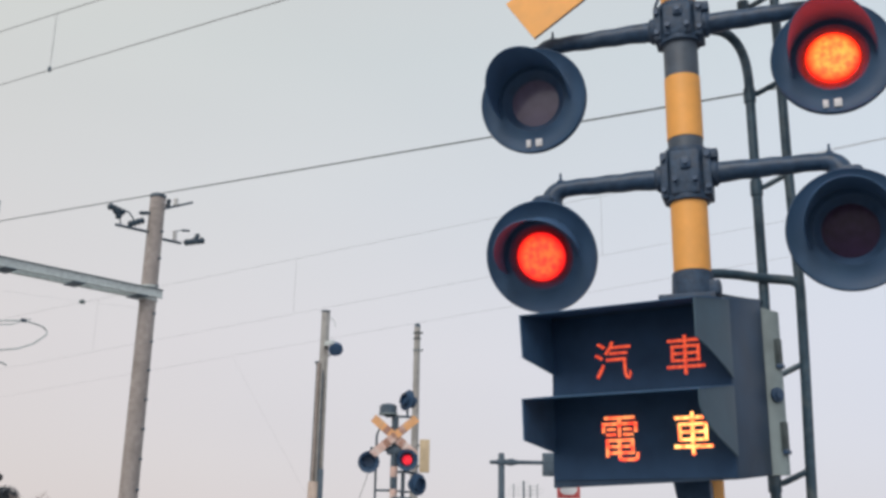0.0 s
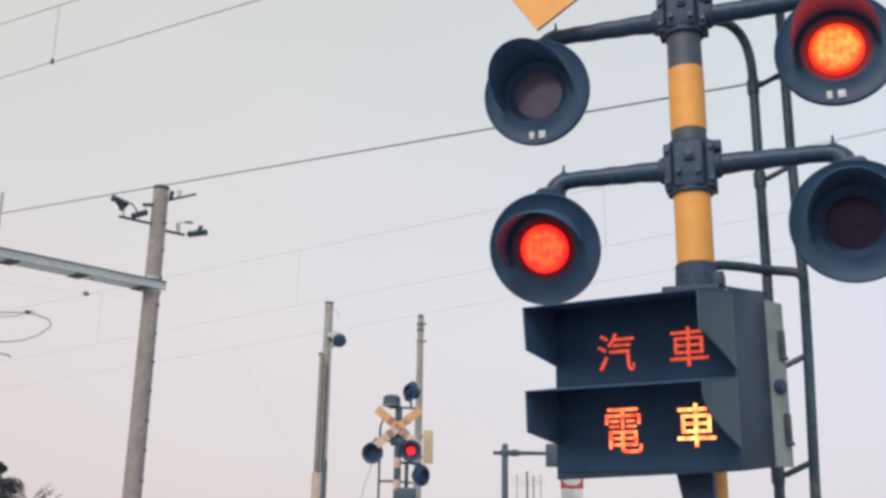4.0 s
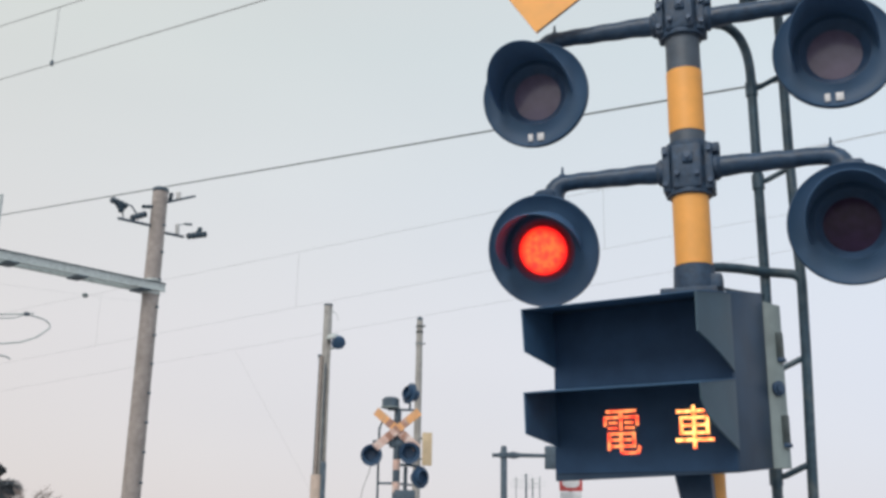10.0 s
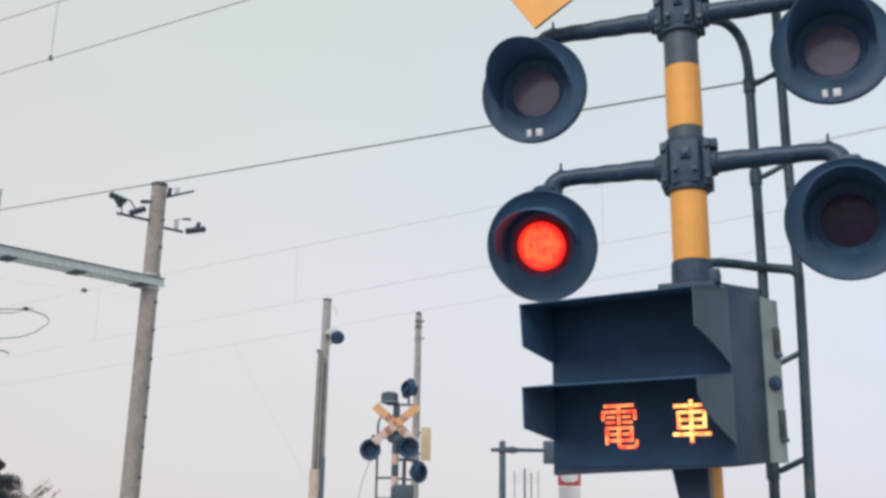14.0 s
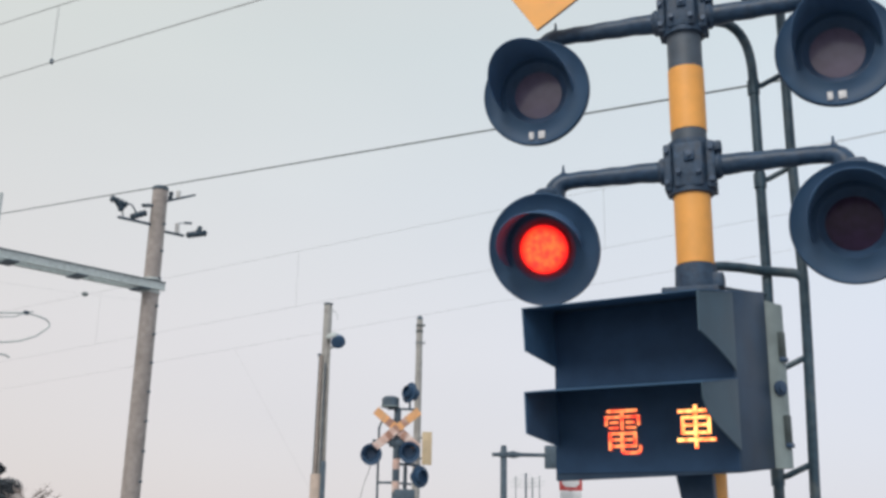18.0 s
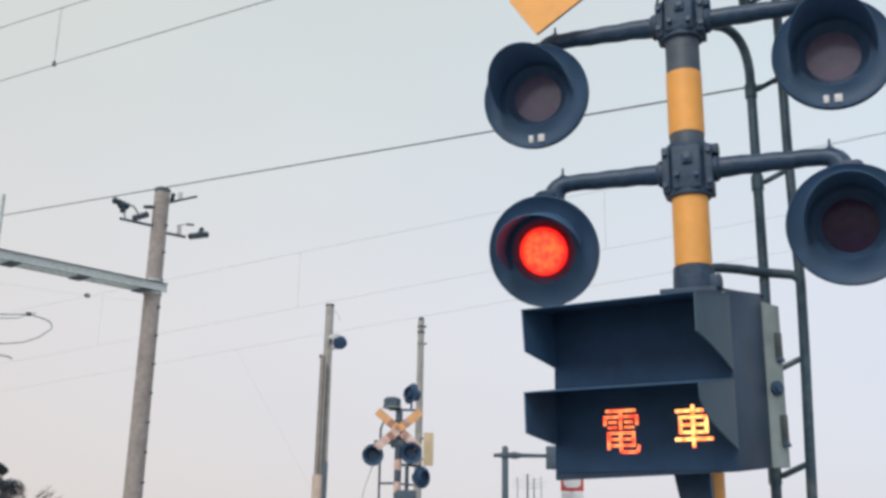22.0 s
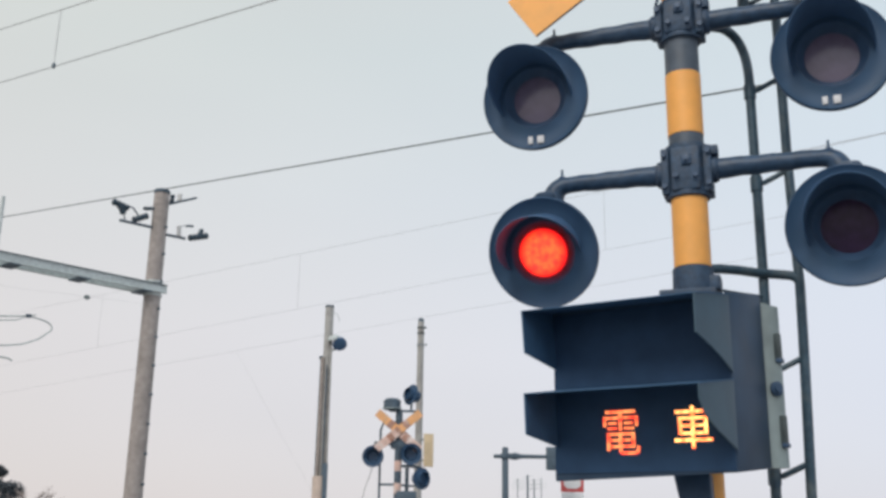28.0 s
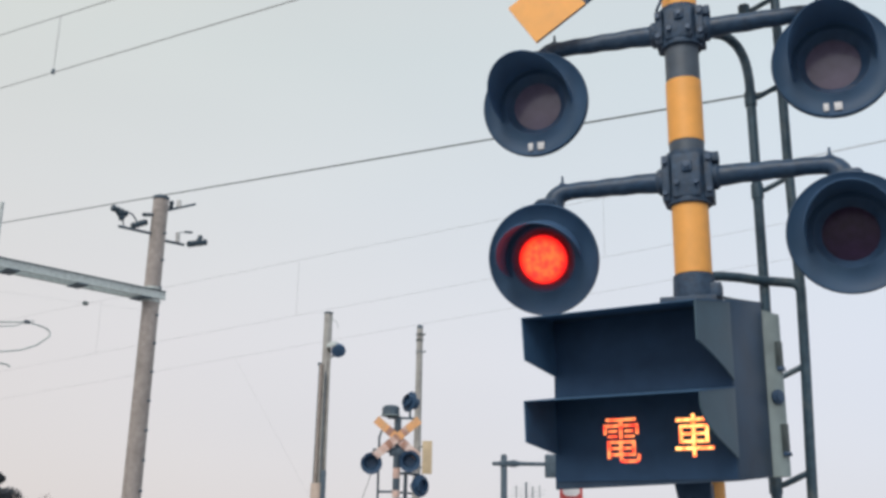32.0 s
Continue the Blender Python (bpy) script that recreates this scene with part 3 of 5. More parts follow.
def pole_clamp(parent, z0, z1):
    clamp = None
    bm = B()
    lathe(bm, [(0.056, z0), (0.069, z0), (0.071, z0 + 0.015), (0.066, z0 + 0.03), (0.066, z1 - 0.03), (0.071, z1 - 0.015), (0.069, z1), (0.056, z1)], None, 28)
    clamp = part("pole_clamp", bm, M_CLAMP, parent, "dark cast pole clamp")
    for sx in (-1, 1):
        bm = B()
        box(bm, sx * 0.067 - 0.013, sx * 0.067 + 0.013, -0.05, 0.05, z0 + 0.010, z1 - 0.010, 0.006)
        part("clamp_lug", bm, M_CLAMP, clamp)
        for zz in (z0 + 0.035, z1 - 0.035):
            bm = B()
            rod(bm, (sx * 0.070, -0.062, zz), (sx * 0.070, 0.062, zz), 0.009, 0.009, 6)
            part("bolt", bm, M_BLACK, clamp)
    bm = B()
    box(bm, 0.078, 0.102, -0.045, 0.0, z1 - 0.044, z1 - 0.012, 0.004)
    part("clamp_tab", bm, M_CLAMP, clamp)
    bm = B()
    mid = (z0 + z1) / 2
    box(bm, -0.046, 0.046, -0.074, -0.050, z0 + 0.012, z1 - 0.016, 0.010)
    part("clamp_saddle", bm, M_CLAMP, clamp)
    bm = B()
    box(bm, -0.012, 0.020, -0.084, -0.0745, mid + 0.006, mid + 0.042, 0.004)
    part("bolt_plate", bm, M_ARM, clamp)
    for xx, zz in ((-0.030, mid - 0.030), (0.032, mid - 0.034), (0.004, mid + 0.024)):
        bm = B()
        rod(bm, (xx, -0.092, zz), (xx, -0.0745, zz), 0.0085, 0.0085, 6)
        part("bolt", bm, M_BLACK, clamp)


def crossbuck(parent, z, half, width, y, rise, bands, mat=None, base=None, low=None):
    """Two crossed boards in yellow and black bands."""
    for side in (-1, 1):
        bm = B()
        box(bm, -half, half, -0.004, 0.004, -width / 2, width / 2, 0.002)
        arm = part("cross_board", bm, base or M_BLACK, parent, "black and yellow banded cross board")
        arm.matrix_basis = pose(0, y - 0.012 * (side + 1), z, 0, -rise * side, 0)
        for a, b in bands:
            for s2 in (-1, 1):
                bm = B()
                lo, hi = sorted((a * s2, b * s2))
                box(bm, lo, hi, -0.0065, -0.0042, -width / 2 + 0.001, width / 2 - 0.001)
                box(bm, lo, hi, 0.0042, 0.0065, -width / 2 + 0.001, width / 2 - 0.001)
                part("yellow_band", bm, (low if low and side * s2 < 0 else mat) or M_YELLOW, arm)


# ---- the near crossing signal ----
POLE_X, POLE_Y = 0.792, 3.058


def build_near_signal():
    sig = thing("crossing_signal", pose(POLE_X, POLE_Y, 0, 0, 0, -20), "level crossing signal with banded yellow pole and four lamps", "crossing signal", "crossing signals")
    bm = B()
    lathe(bm, [(0.0, 0.0), (0.0565, 0.0), (0.0565, 4.38), (0.05, 4.41), (0.0, 4.42)], None, 40)
    part("pole", bm, M_POLE_DARK, sig, "dark grey painted steel pole")
    bm = B()
    lathe(bm, [(0.0, 0.0), (0.20, 0.0), (0.20, 0.16), (0.16, 0.20), (0.057, 0.2)], None, 32)
    part("footing", bm, M_CONCRETE, sig)
    for z0, z1 in ((0.72, 1.00), (1.28, 1.55), (1.78, 2.128), (2.769, 2.998), (3.218, 3.438), (3.712, 3.94)):
        bm = B()
        lathe(bm, [(0.0566, z0), (0.0585, z0 + 0.001), (0.0585, z1 - 0.001), (0.0566, z1)], None, 40)
        part("yellow_sleeve", bm, M_YELLOW, sig, "yellow reflective sleeve")
    for z0, z1 in ((3.000, 3.178), (3.561, 3.706)):
        pole_clamp(sig, z0, z1)
    for side in (-1, 1):
        signal_arm(sig, side, 3.629, 0.475, 0.045)
        signal_arm(sig, side, 3.092 if side < 0 else 3.096, 0.455 if side < 0 else 0.470, 0.075)
    lamps = {}
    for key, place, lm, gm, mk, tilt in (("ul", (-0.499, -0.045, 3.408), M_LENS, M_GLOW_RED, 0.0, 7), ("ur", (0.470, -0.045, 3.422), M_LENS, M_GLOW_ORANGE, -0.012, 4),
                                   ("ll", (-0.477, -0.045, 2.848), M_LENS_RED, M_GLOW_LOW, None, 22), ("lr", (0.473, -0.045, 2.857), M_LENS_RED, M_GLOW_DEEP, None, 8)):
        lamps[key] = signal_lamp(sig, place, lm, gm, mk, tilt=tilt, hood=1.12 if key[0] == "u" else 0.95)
    crossbuck(sig, 4.042, 0.635, 0.182, -0.085, 34, ((0.425, 0.637), (0.0, 0.2)))
    for z in (4.02, 4.09):
        bm = B()
        box(bm, -0.075, 0.075, -0.078, -0.062, z - 0.012, z + 0.012, 0.003)
        part("cross_bracket", bm, M_CLAMP, sig)
    # a thin cable sags from the upper clamp
    bm = B()
    tube(bm, [(-0.02, -0.06, 3.78)] + bend((-0.04, -0.08, 3.74), (-0.06, -0.09, 3.69), (-0.07, -0.06, 3.69), 5), 0.005, 6)
    part("cable", bm, M_BLACK, sig)
    # collar above the sign and bracket to the ladder
    bm = B()
    lathe(bm, [(0.0575, 2.690), (0.064, 2.690), (0.066, 2.705), (0.064, 2.765), (0.0575, 2.765)], None, 32)
    collar = part("collar", bm, M_CLAMP, sig)
    bm = B()
    box(bm, -0.10, 0.072, -0.075, 0.03, 2.664, 2.688, 0.004)
    part("mounting_plate", bm, M_CLAMP, sig)
    bm = B()
    tube(bm, [(0.03, 0.01, 2.762), (0.049, 0.03, 2.770), (0.076, 0.06, 2.777), (0.133, 0.12, 2.783), (0.190, 0.175, 2.783), (0.243, 0.192, 2.779), (0.288, 0.2, 2.774), (0.306, 0.2, 2.766), (0.316, 0.2, 2.750)], 0.0158, 12)
    part("ladder_tie", bm, M_LADDER, collar)
    bm = B()
    tube(bm, [(0.06, 0.02, 2.698)] + bend((0.08, 0.03, 2.699), (0.12, 0.09, 2.700), (0.20, 0.19, 2.706), 6), 0.0055, 8)
    part("ladder_tie", bm, M_LADDER, collar)
    bm = B()
    box(bm, 0.050, 0.086, -0.040, 0.030, 2.689, 2.735, 0.005)
    part("collar_lug", bm, M_CLAMP, collar)
    bm = B()
    tube(bm, [(0.05, 0.02, 1.84), (0.12, 0.10, 1.84), (0.195, 0.195, 1.845)], 0.010, 8)
    part("ladder_tie", bm, M_LADDER, sig)
    # bracket under the sign
    bm = B()
    prism(bm, [(-0.075, 2.122), (0.030, 2.122), (0.036, 1.93), (0.036, 1.86), (-0.030, 1.86), (-0.045, 1.97)], -0.135, -0.030)
    bmesh.ops.bevel(bm, geom=bm.edges[:], offset=0.006, segments=2, affect="EDGES", profile=0.5)
    part("lower_bracket", bm, M_BLACK, sig)
    return sig, lamps


def build_direction_sign(sig):
    """The lit direction sign: cabinet, two hoods with cheeks, lid with catches, four lit characters."""
    turn = pose(0, 0, 0.45, 0, 0, -12)
    X0, X1, YF, YB, Z0, Z1 = -0.322, 0.196, -0.36, -0.055, 1.655, 2.188
    bm = B()
    prism(bm, [(X0, YF), (X1 + 0.0125, YF), (X1 + 0.034, YB - 0.046), (X0, YB - 0.046)], Z0, Z1, "xy")
    for v in bm.verts:
        if v.co.z > 2.0 and v.co.y < -0.2:
            v.co.z = 2.142
        elif v.co.z < 2.0:
            v.co.z = Z0 + 0.028 if v.co.y > -0.2 else Z0 - 0.014 if v.co.x < 0 else Z0 + 0.003
    bmesh.ops.bevel(bm, geom=bm.edges[:], offset=0.004, segments=2, affect="EDGES", profile=0.5)
    cab = part("cabinet", bm, M_BODYBOX, sig, "dark steel sign cabinet")
    cab.matrix_basis = turn
    bm = B()
    box(bm, X0 + 0.004, X1 + 0.008, YF - 0.004, YF - 0.0005, Z0 + 0.008, 2.125)
    part("display_panel", bm, M_PANEL, cab, "matt black display panel")
    bm = B()
    prism(bm, [(X0, YB - 0.045), (X1 + 0.036, YB - 0.045), (X1 + 0.066, YB - 0.026), (X1 + 0.071, YB - 0.016), (X1 + 0.071, YB), (X0, YB)], Z0 + 0.030, Z1 - 0.026, "xy")
    for v in bm.verts:
        if v.co.z > 2.0 and v.co.x > X1 + 0.05:
            v.co.z -= 0.010
    lid = part("lid", bm, M_GREYBOX, cab, "grey weathered steel lid")
    for zz, hh in ((2.030, 0.040), (1.790, 0.042)):
        bm = B()
        box(bm, X1 + 0.060, X1 + 0.077, YB - 0.034, YB - 0.010, zz - hh, zz + hh, 0.003)
        part("catch", bm, M_CATCH, lid)
        bm = B()
        box(bm, X1 + 0.062, X1 + 0.081, YB - 0.036, YB - 0.008, zz - hh - 0.006, zz - hh + 0.006, 0.002)
        part("catch_foot", bm, M_BLACK, lid)
    bm = B()
    lathe(bm, [(0, 0), (0.021, 0), (0.021, 0.008), (0.013, 0.010), (0.013, 0.016), (0, 0.017)], pose(X1 + 0.056, YB - 0.032, 1.908, 0, 90, -35), 18)
    part("lock", bm, M_BLACK, lid, "round black lock")
    # hoods: height of the top at the cabinet and at the front, then for each cheek the foot of its front edge, its foot at the cabinet and how hollow its edge is
    yh = -0.56

    def side_x(y):
        """The outer cheeks curl inwards towards the front."""
        return X1 + 0.013 - 0.030 * (max(0.0, YF - y) / (YF - yh)) ** 1.6

    steps = [yh + (YF + 0.02 - yh) * i / 12 for i in range(13)]
    for zt, zf, feet in ((2.138, 2.106, ((1.984, 1.962, 1.0), (2.000, 1.922, 1.05))), (1.904, 1.871, ((1.758, 1.738, 1.0), (1.832, 1.716, 0.52)))):
        left_x = X0 - 0.004 if zt > 2 else X0 + 0.003

        def top_z(y):
            return zt + (zf - zt) * max(0.0, YF - y) / (YF - yh)
        bm = B()
        rows = []
        for y in steps[:-1] + [YF]:
            rows.append([bm.verts.new(c) for c in ((left_x - 0.001, y, top_z(y)), (side_x(y) + 0.002, y, top_z(y)), (side_x(y) + 0.002, y, top_z(y) - 0.003), (left_x - 0.001, y, top_z(y) - 0.003))])
        for a, b in zip(rows, rows[1:]):
            for k in range(4):
                bm.faces.new((a[k], a[(k + 1) % 4], b[(k + 1) % 4], b[k]))
        bm.faces.new(rows[0])
        bm.faces.new(rows[-1][::-1])
        hood = part("hood", bm, M_HOOD, cab, "black sheet hood")
        for right, (zl, zc, hollow) in enumerate(feet):
            bm = B()
            rows = []
            for y in steps:
                f = min(1.0, (y - yh) / (YF - yh))
                low_z = zl + (zc - zl) * f ** hollow
                x = side_x(y) - 0.004 if right else left_x
                lean = 0.0 if right else (X0 + 0.012 - left_x) * 0.6 * (top_z(y) - low_z) / 0.13
                rows.append([bm.verts.new(c) for c in ((x, y, top_z(y) - 0.001), (x + 0.004, y, top_z(y) - 0.001), (x + 0.004 + lean, y, low_z), (x + lean, y, low_z))])
            for a, b in zip(rows, rows[1:]):
                for k in range(4):
                    bm.faces.new((a[k], a[(k + 1) % 4], b[(k + 1) % 4], b[k]))
            bm.faces.new(rows[0])
            bm.faces.new(rows[-1][::-1])
            # only the outer right cheek gets the colour with light painted in
            part("cheek", bm, M_CHEEK if right else M_HOOD, hood, "dark side cheek")
    up, low = [], []
    for char, x, z, size, mat, row, wide, tall in (("汽", -0.128, 1.993, 0.118, M_LED_UP, up, 1.0, 1.0), ("車", 0.084, 1.993, 0.118, M_LED_UP, up, 1.0, 1.0),
                                                   ("電", -0.112, 1.773, 0.124, M_LED_MID, low, 0.98, 1.14), ("車", 0.094, 1.780, 0.124, M_LED_LOW, low, 0.94, 1.0)):
        row.append(glyph(char, size, 0.001, mat, cab, "lit_character", (x, YF - 0.0065, z), wide, tall))
    return up


def build_ladder():
    m = pose(POLE_X, POLE_Y, 0, 0, 0, -20)
    lad = thing("pole_ladder", m, "narrow dark pipe ladder fixed beside the signal pole", "ladder")
    bm = B()
    tube(bm, [(0.06, 0.07, 3.655)] + bend((0.13, 0.11, 3.652), (0.205, 0.20, 3.650), (0.206, 0.20, 3.48), 9) + [(0.205, 0.20, 2.75), (0.195, 0.20, 2.05), (0.180, 0.20, 0.0)], 0.0165, 12)
    part("stile", bm, M_LADDER, lad, "dark pipe bent towards the pole")
    bm = B()
    tube(bm, [(0.312, 0.20, 4.05), (0.311, 0.20, 3.65), (0.310, 0.20, 3.2), (0.314, 0.20, 2.85), (0.317, 0.20, 2.74), (0.312, 0.20, 2.5), (0.299, 0.20, 2.05), (0.285, 0.20, 0.0)], 0.0165, 12)
    part("stile", bm, M_LADDER, lad)
    for zz in (3.795, 3.458, 3.118, 2.478, 2.148, 1.81, 1.43, 1.10, 0.77, 0.44):
        bm = B()
        lean = 0.012 * min(2.0, max(0.0, 2.75 - zz) / 0.7)
        tube(bm, [(0.205 - lean, 0.20, zz - 0.020), (0.232 - lean, 0.198, zz - 0.016), (0.311 - lean, 0.20, zz + 0.022)], 0.0095, 8)
        part("rung", bm, M_LADDER, lad)
        bm = B()
        rod(bm, (0.205 - lean, 0.20, zz - 0.045), (0.205 - lean, 0.20, zz + 0.005), 0.0205, 0.0205, 12)
        part("rung_clip", bm, M_LADDER, lad)


# ---- overhead line ----
def ribbed(name, a, b, r, n, mat, owner, label="ribbed porcelain insulator"):
    a, b = Vector(a), Vector(b)
    d = b - a
    m = Matrix.Translation(a) @ d.to_track_quat("Z", "Y").to_matrix().to_4x4()
    prof = [(0.0, 0.0)]
    st = d.length / n
    for i in range(n):
        h = st * i
        prof += [(r * 0.72, h), (r, h + st * 0.45), (r * 0.95, h + st * 0.6), (r * 0.72, h + st * 0.8)]
    prof += [(r * 0.3, d.length), (0.0, d.length)]
    bm = B()
    lathe(bm, prof, m, 14)
    return part(name, bm, mat, owner, label)


def build_catenary_pole():
    X, Y = -6.207, 20.733
    cp = thing("catenary_pole", Matrix.Translation((X, Y, 0)) @ pose(0, 0, 0, 0, 0, TRACK_TURN + 90), "tall grey concrete pole carrying a steel beam over the railway", "utility pole", "line poles")
    # local x: along the track, away from the crossing; local y: from the pole over the track
    bm = B()
    lathe(bm, [(0.0, 0.0), (0.20, 0.0), (0.163, 8.93), (0.155, 8.97), (0.0, 8.98)], None, 32)
    part("shaft", bm, M_CONCRETE, cp, "grey spun concrete shaft")
    bm = B()
    lathe(bm, [(0.0, 8.981), (0.172, 8.981), (0.172, 9.04), (0.12, 9.07), (0.0, 9.08)], None, 24)
    part("cap", bm, M_DARKSTEEL, cp)
    for i in range(24):
        a = radians(-48 if i % 2 else -158)
        z = 1.6 + i * 0.30
        rr = 0.20 - 0.037 * z / 8.9
        bm = B()
        rod(bm, (rr * 0.95 * math.cos(a), rr * 0.95 * math.sin(a), z), ((rr + 0.05) * math.cos(a), (rr + 0.05) * math.sin(a), z), 0.026, 0.026, 8)
        part("step_bolt", bm, M_DARKSTEEL, cp)
    # beam: two channels with battens
    beam = None
    for sx in (-0.19, 0.19):
        bm = B()
        box(bm, sx - 0.035, sx + 0.035, -0.215, 9.6, 6.745, 6.762)
        box(bm, sx - 0.007, sx + 0.007, -0.215, 9.6, 6.762, 6.915)
        o = part("beam_channel", bm, M_STEEL, cp, "galvanised steel beam channel", smooth=False)
        beam = beam or o
        bm = B()
        box(bm, sx - 0.035, sx + 0.035, -0.215, 9.6, 6.9155, 6.932)
        part("top_flange", bm, M_DARKSTEEL, o, smooth=False)
    for i in range(7):
        y = 0.25 + i * 1.40
        bm = B()
        box(bm, -0.235, 0.235, y - 0.12, y + 0.12, 6.722, 6.7445)
        part("batten", bm, M_DARKSTEEL, beam)
    for z in (6.70, 6.98):
        bm = B()
        lathe(bm, [(0.170, z - 0.022), (0.198, z - 0.022), (0.198, z + 0.022), (0.170, z + 0.022)], None, 24)
        part("band", bm, M_STEEL, cp)
    bm = B()
    rod(bm, (0, 3.36, 6.80), (0, 3.36, 8.05), 0.04, 0.036, 12)
    part("beam_post", bm, M_STEEL, beam)

    def crossarm(pts, r=0.032):
        bm = B()
        tube(bm, [(0.0, y, z) for y, z in pts], r, 8)
        return part("crossarm", bm, M_DARKSTEEL, cp, "dark steel cross arm")
    low = crossarm(((0.15, 8.175), (0.92, 8.155)))
    stub = crossarm(((0.15, 8.60), (0.33, 8.545)), 0.035)
    top = crossarm(((-0.15, 8.77), (-0.86, 9.10)), 0.026)
    right = crossarm(((-0.15, 8.09), (-0.66, 8.105)))
    ribbed("insulator", (0, 1.12, 8.52), (0, 0.74, 8.45), 0.078, 4, M_PORCELAIN, low)
    ribbed("insulator", (0, 0.95, 8.47), (0, 0.84, 8.30), 0.075, 2, M_PORCELAIN, low)
    ribbed("insulator", (0, 0.62, 8.23), (0, 0.28, 8.41), 0.074, 4, M_PORCELAIN, low)
    bm = B()
    tube(bm, [(0, 0.74, 8.50), (0, 0.64, 8.49), (0, 0.52, 8.36)], 0.018, 6)
    part("link", bm, M_DARKSTEEL, low)
    bm = B()
    tube(bm, [(0, 0.84, 8.31), (0, 0.80, 8.16)], 0.014, 6)
    part("link", bm, M_DARKSTEEL, low)
    ribbed("insulator", (0, 0.40, 8.54), (0, 0.20, 8.59), 0.045, 2, M_PORCELAIN, stub)
    ribbed("insulator", (0, -0.76, 8.14), (0, -1.24, 8.30), 0.078, 5, M_PORCELAIN, right)
    ribbed("insulator", (0, -1.00, 8.24), (0, -1.08, 8.42), 0.06, 2, M_PORCELAIN, right)
    ribbed("insulator", (0, -0.50, 8.12), (0, -0.49, 8.36), 0.055, 3, M_WHITE_PORC, right, "pale porcelain insulator")
    bm = B()
    tube(bm, [(0, -0.66, 8.40), (0, -0.84, 8.43)], 0.026, 6)
    part("link", bm, M_DARKSTEEL, right)
    bm = B()
    tube(bm, [(0, -0.49, 8.35), (0, -0.68, 8.40)], 0.008, 6)
    part("link", bm, M_DARKSTEEL, right)
    ribbed("insulator", (0, -0.25, 8.83), (0, -0.27, 9.03), 0.055, 2, M_PORCELAIN, top)
    ribbed("insulator", (0, -0.45, 8.92), (0, -0.44, 9.10), 0.060, 2, M_WHITE_PORC, top, "pale porcelain insulator")


def build_wire(name, ends, r, mat, label, group, sag=0.0, n=16):
    (s0, q0, z0), (s1, q1, z1) = ends
    pts = []
    for i in range(n + 1):
        t = i / n
        p = rail_point(s0 + (s1 - s0) * t, q0 + (q1 - q0) * t, z0 + (z1 - z0) * t - sag * 4 * t * (1 - t))
        pts.append(p)
    bm = B()
    tube(bm, pts, r, 6)
    return tagged(part(name, bm, mat), label, "wire", group)


def wire_line(a, b, s0, s1):
    """Ends of the straight line through two points (s, q, z), carried on to s0 and s1."""
    a, b = Vector(a), Vector(b)
    k = (b - a) / (b.x - a.x)
    return (a + k * (s0 - a.x), a + k * (s1 - a.x))


def build_steady_arm():
    """The bent steady arm and its small fittings over the far track."""
    m = Matrix.Translation((-6.207, 20.733, 0)) @ pose(0, 0, 0, 0, 0, TRACK_TURN + 90)
    arm = thing("steady_arm", m, "thin bent steel steady arm hung under the beam", "rail fitting")
    bm = B()
    pts = [(0, 4.6, 5.70), (0, 3.9, 5.70), (0, 3.02, 5.755), (0, 2.58, 5.835), (0, 2.30, 5.80)]
    pts += bend((0, 2.18, 5.77), (0, 2.02, 5.68), (0, 2.15, 5.58), 6)
    pts += [(0, 2.33, 5.42), (0, 2.63, 5.28), (0, 2.95, 5.21), (0, 3.6, 5.16), (0, 4.6, 5.14)]
    tube(bm, pts, 0.0155, 10)
    part("tube", bm, M_STEEL, arm, "galvanised bent tube")
    bm = B()
    tube(bm, [(0, 2.44, 5.88), (0, 2.58, 5.835), (0, 2.80, 5.72), (0, 3.4, 5.62), (0, 4.6, 5.58)], 0.012, 8)
    part("stay", bm, M_STEEL, arm)
    bm = B()
    box(bm, -0.03, 0.03, 2.53, 2.63, 5.80, 5.87, 0.01)
    part("clamp", bm, M_DARKSTEEL, arm)
    bm = B()
    tube(bm, [(0, 2.78, 4.94), (0, 2.86, 4.98), (0, 3.1, 4.99)], 0.018, 8)
    part("end_clip", bm, M_STEEL, arm)
    bm = B()
    rod(bm, (0, 4.6, 4.95), (0, 4.6, 6.745), 0.03, 0.03, 12)
    part("drop_post", bm, M_STEEL, arm)
    fit = thing("wire_clamp", m, "small dark clamp on a thin span wire", "rail fitting")
    bm = B()
    lathe(bm, [(0, -0.06), (0.035, -0.05), (0.05, 0.0), (0.035, 0.05), (0, 0.06)], pose(0, 1.447, 6.404, 90, 0, 0), 12)
    part("clamp_body", bm, M_GREYBOX, fit)
    bm = B()
    tube(bm, [(0, 0.16, 6.50), (0, 1.447, 6.41), (0, 4.6, 6.25)], 0.0012, 6)
    part("span_wire", bm, M_WIRE_PALE, fit)


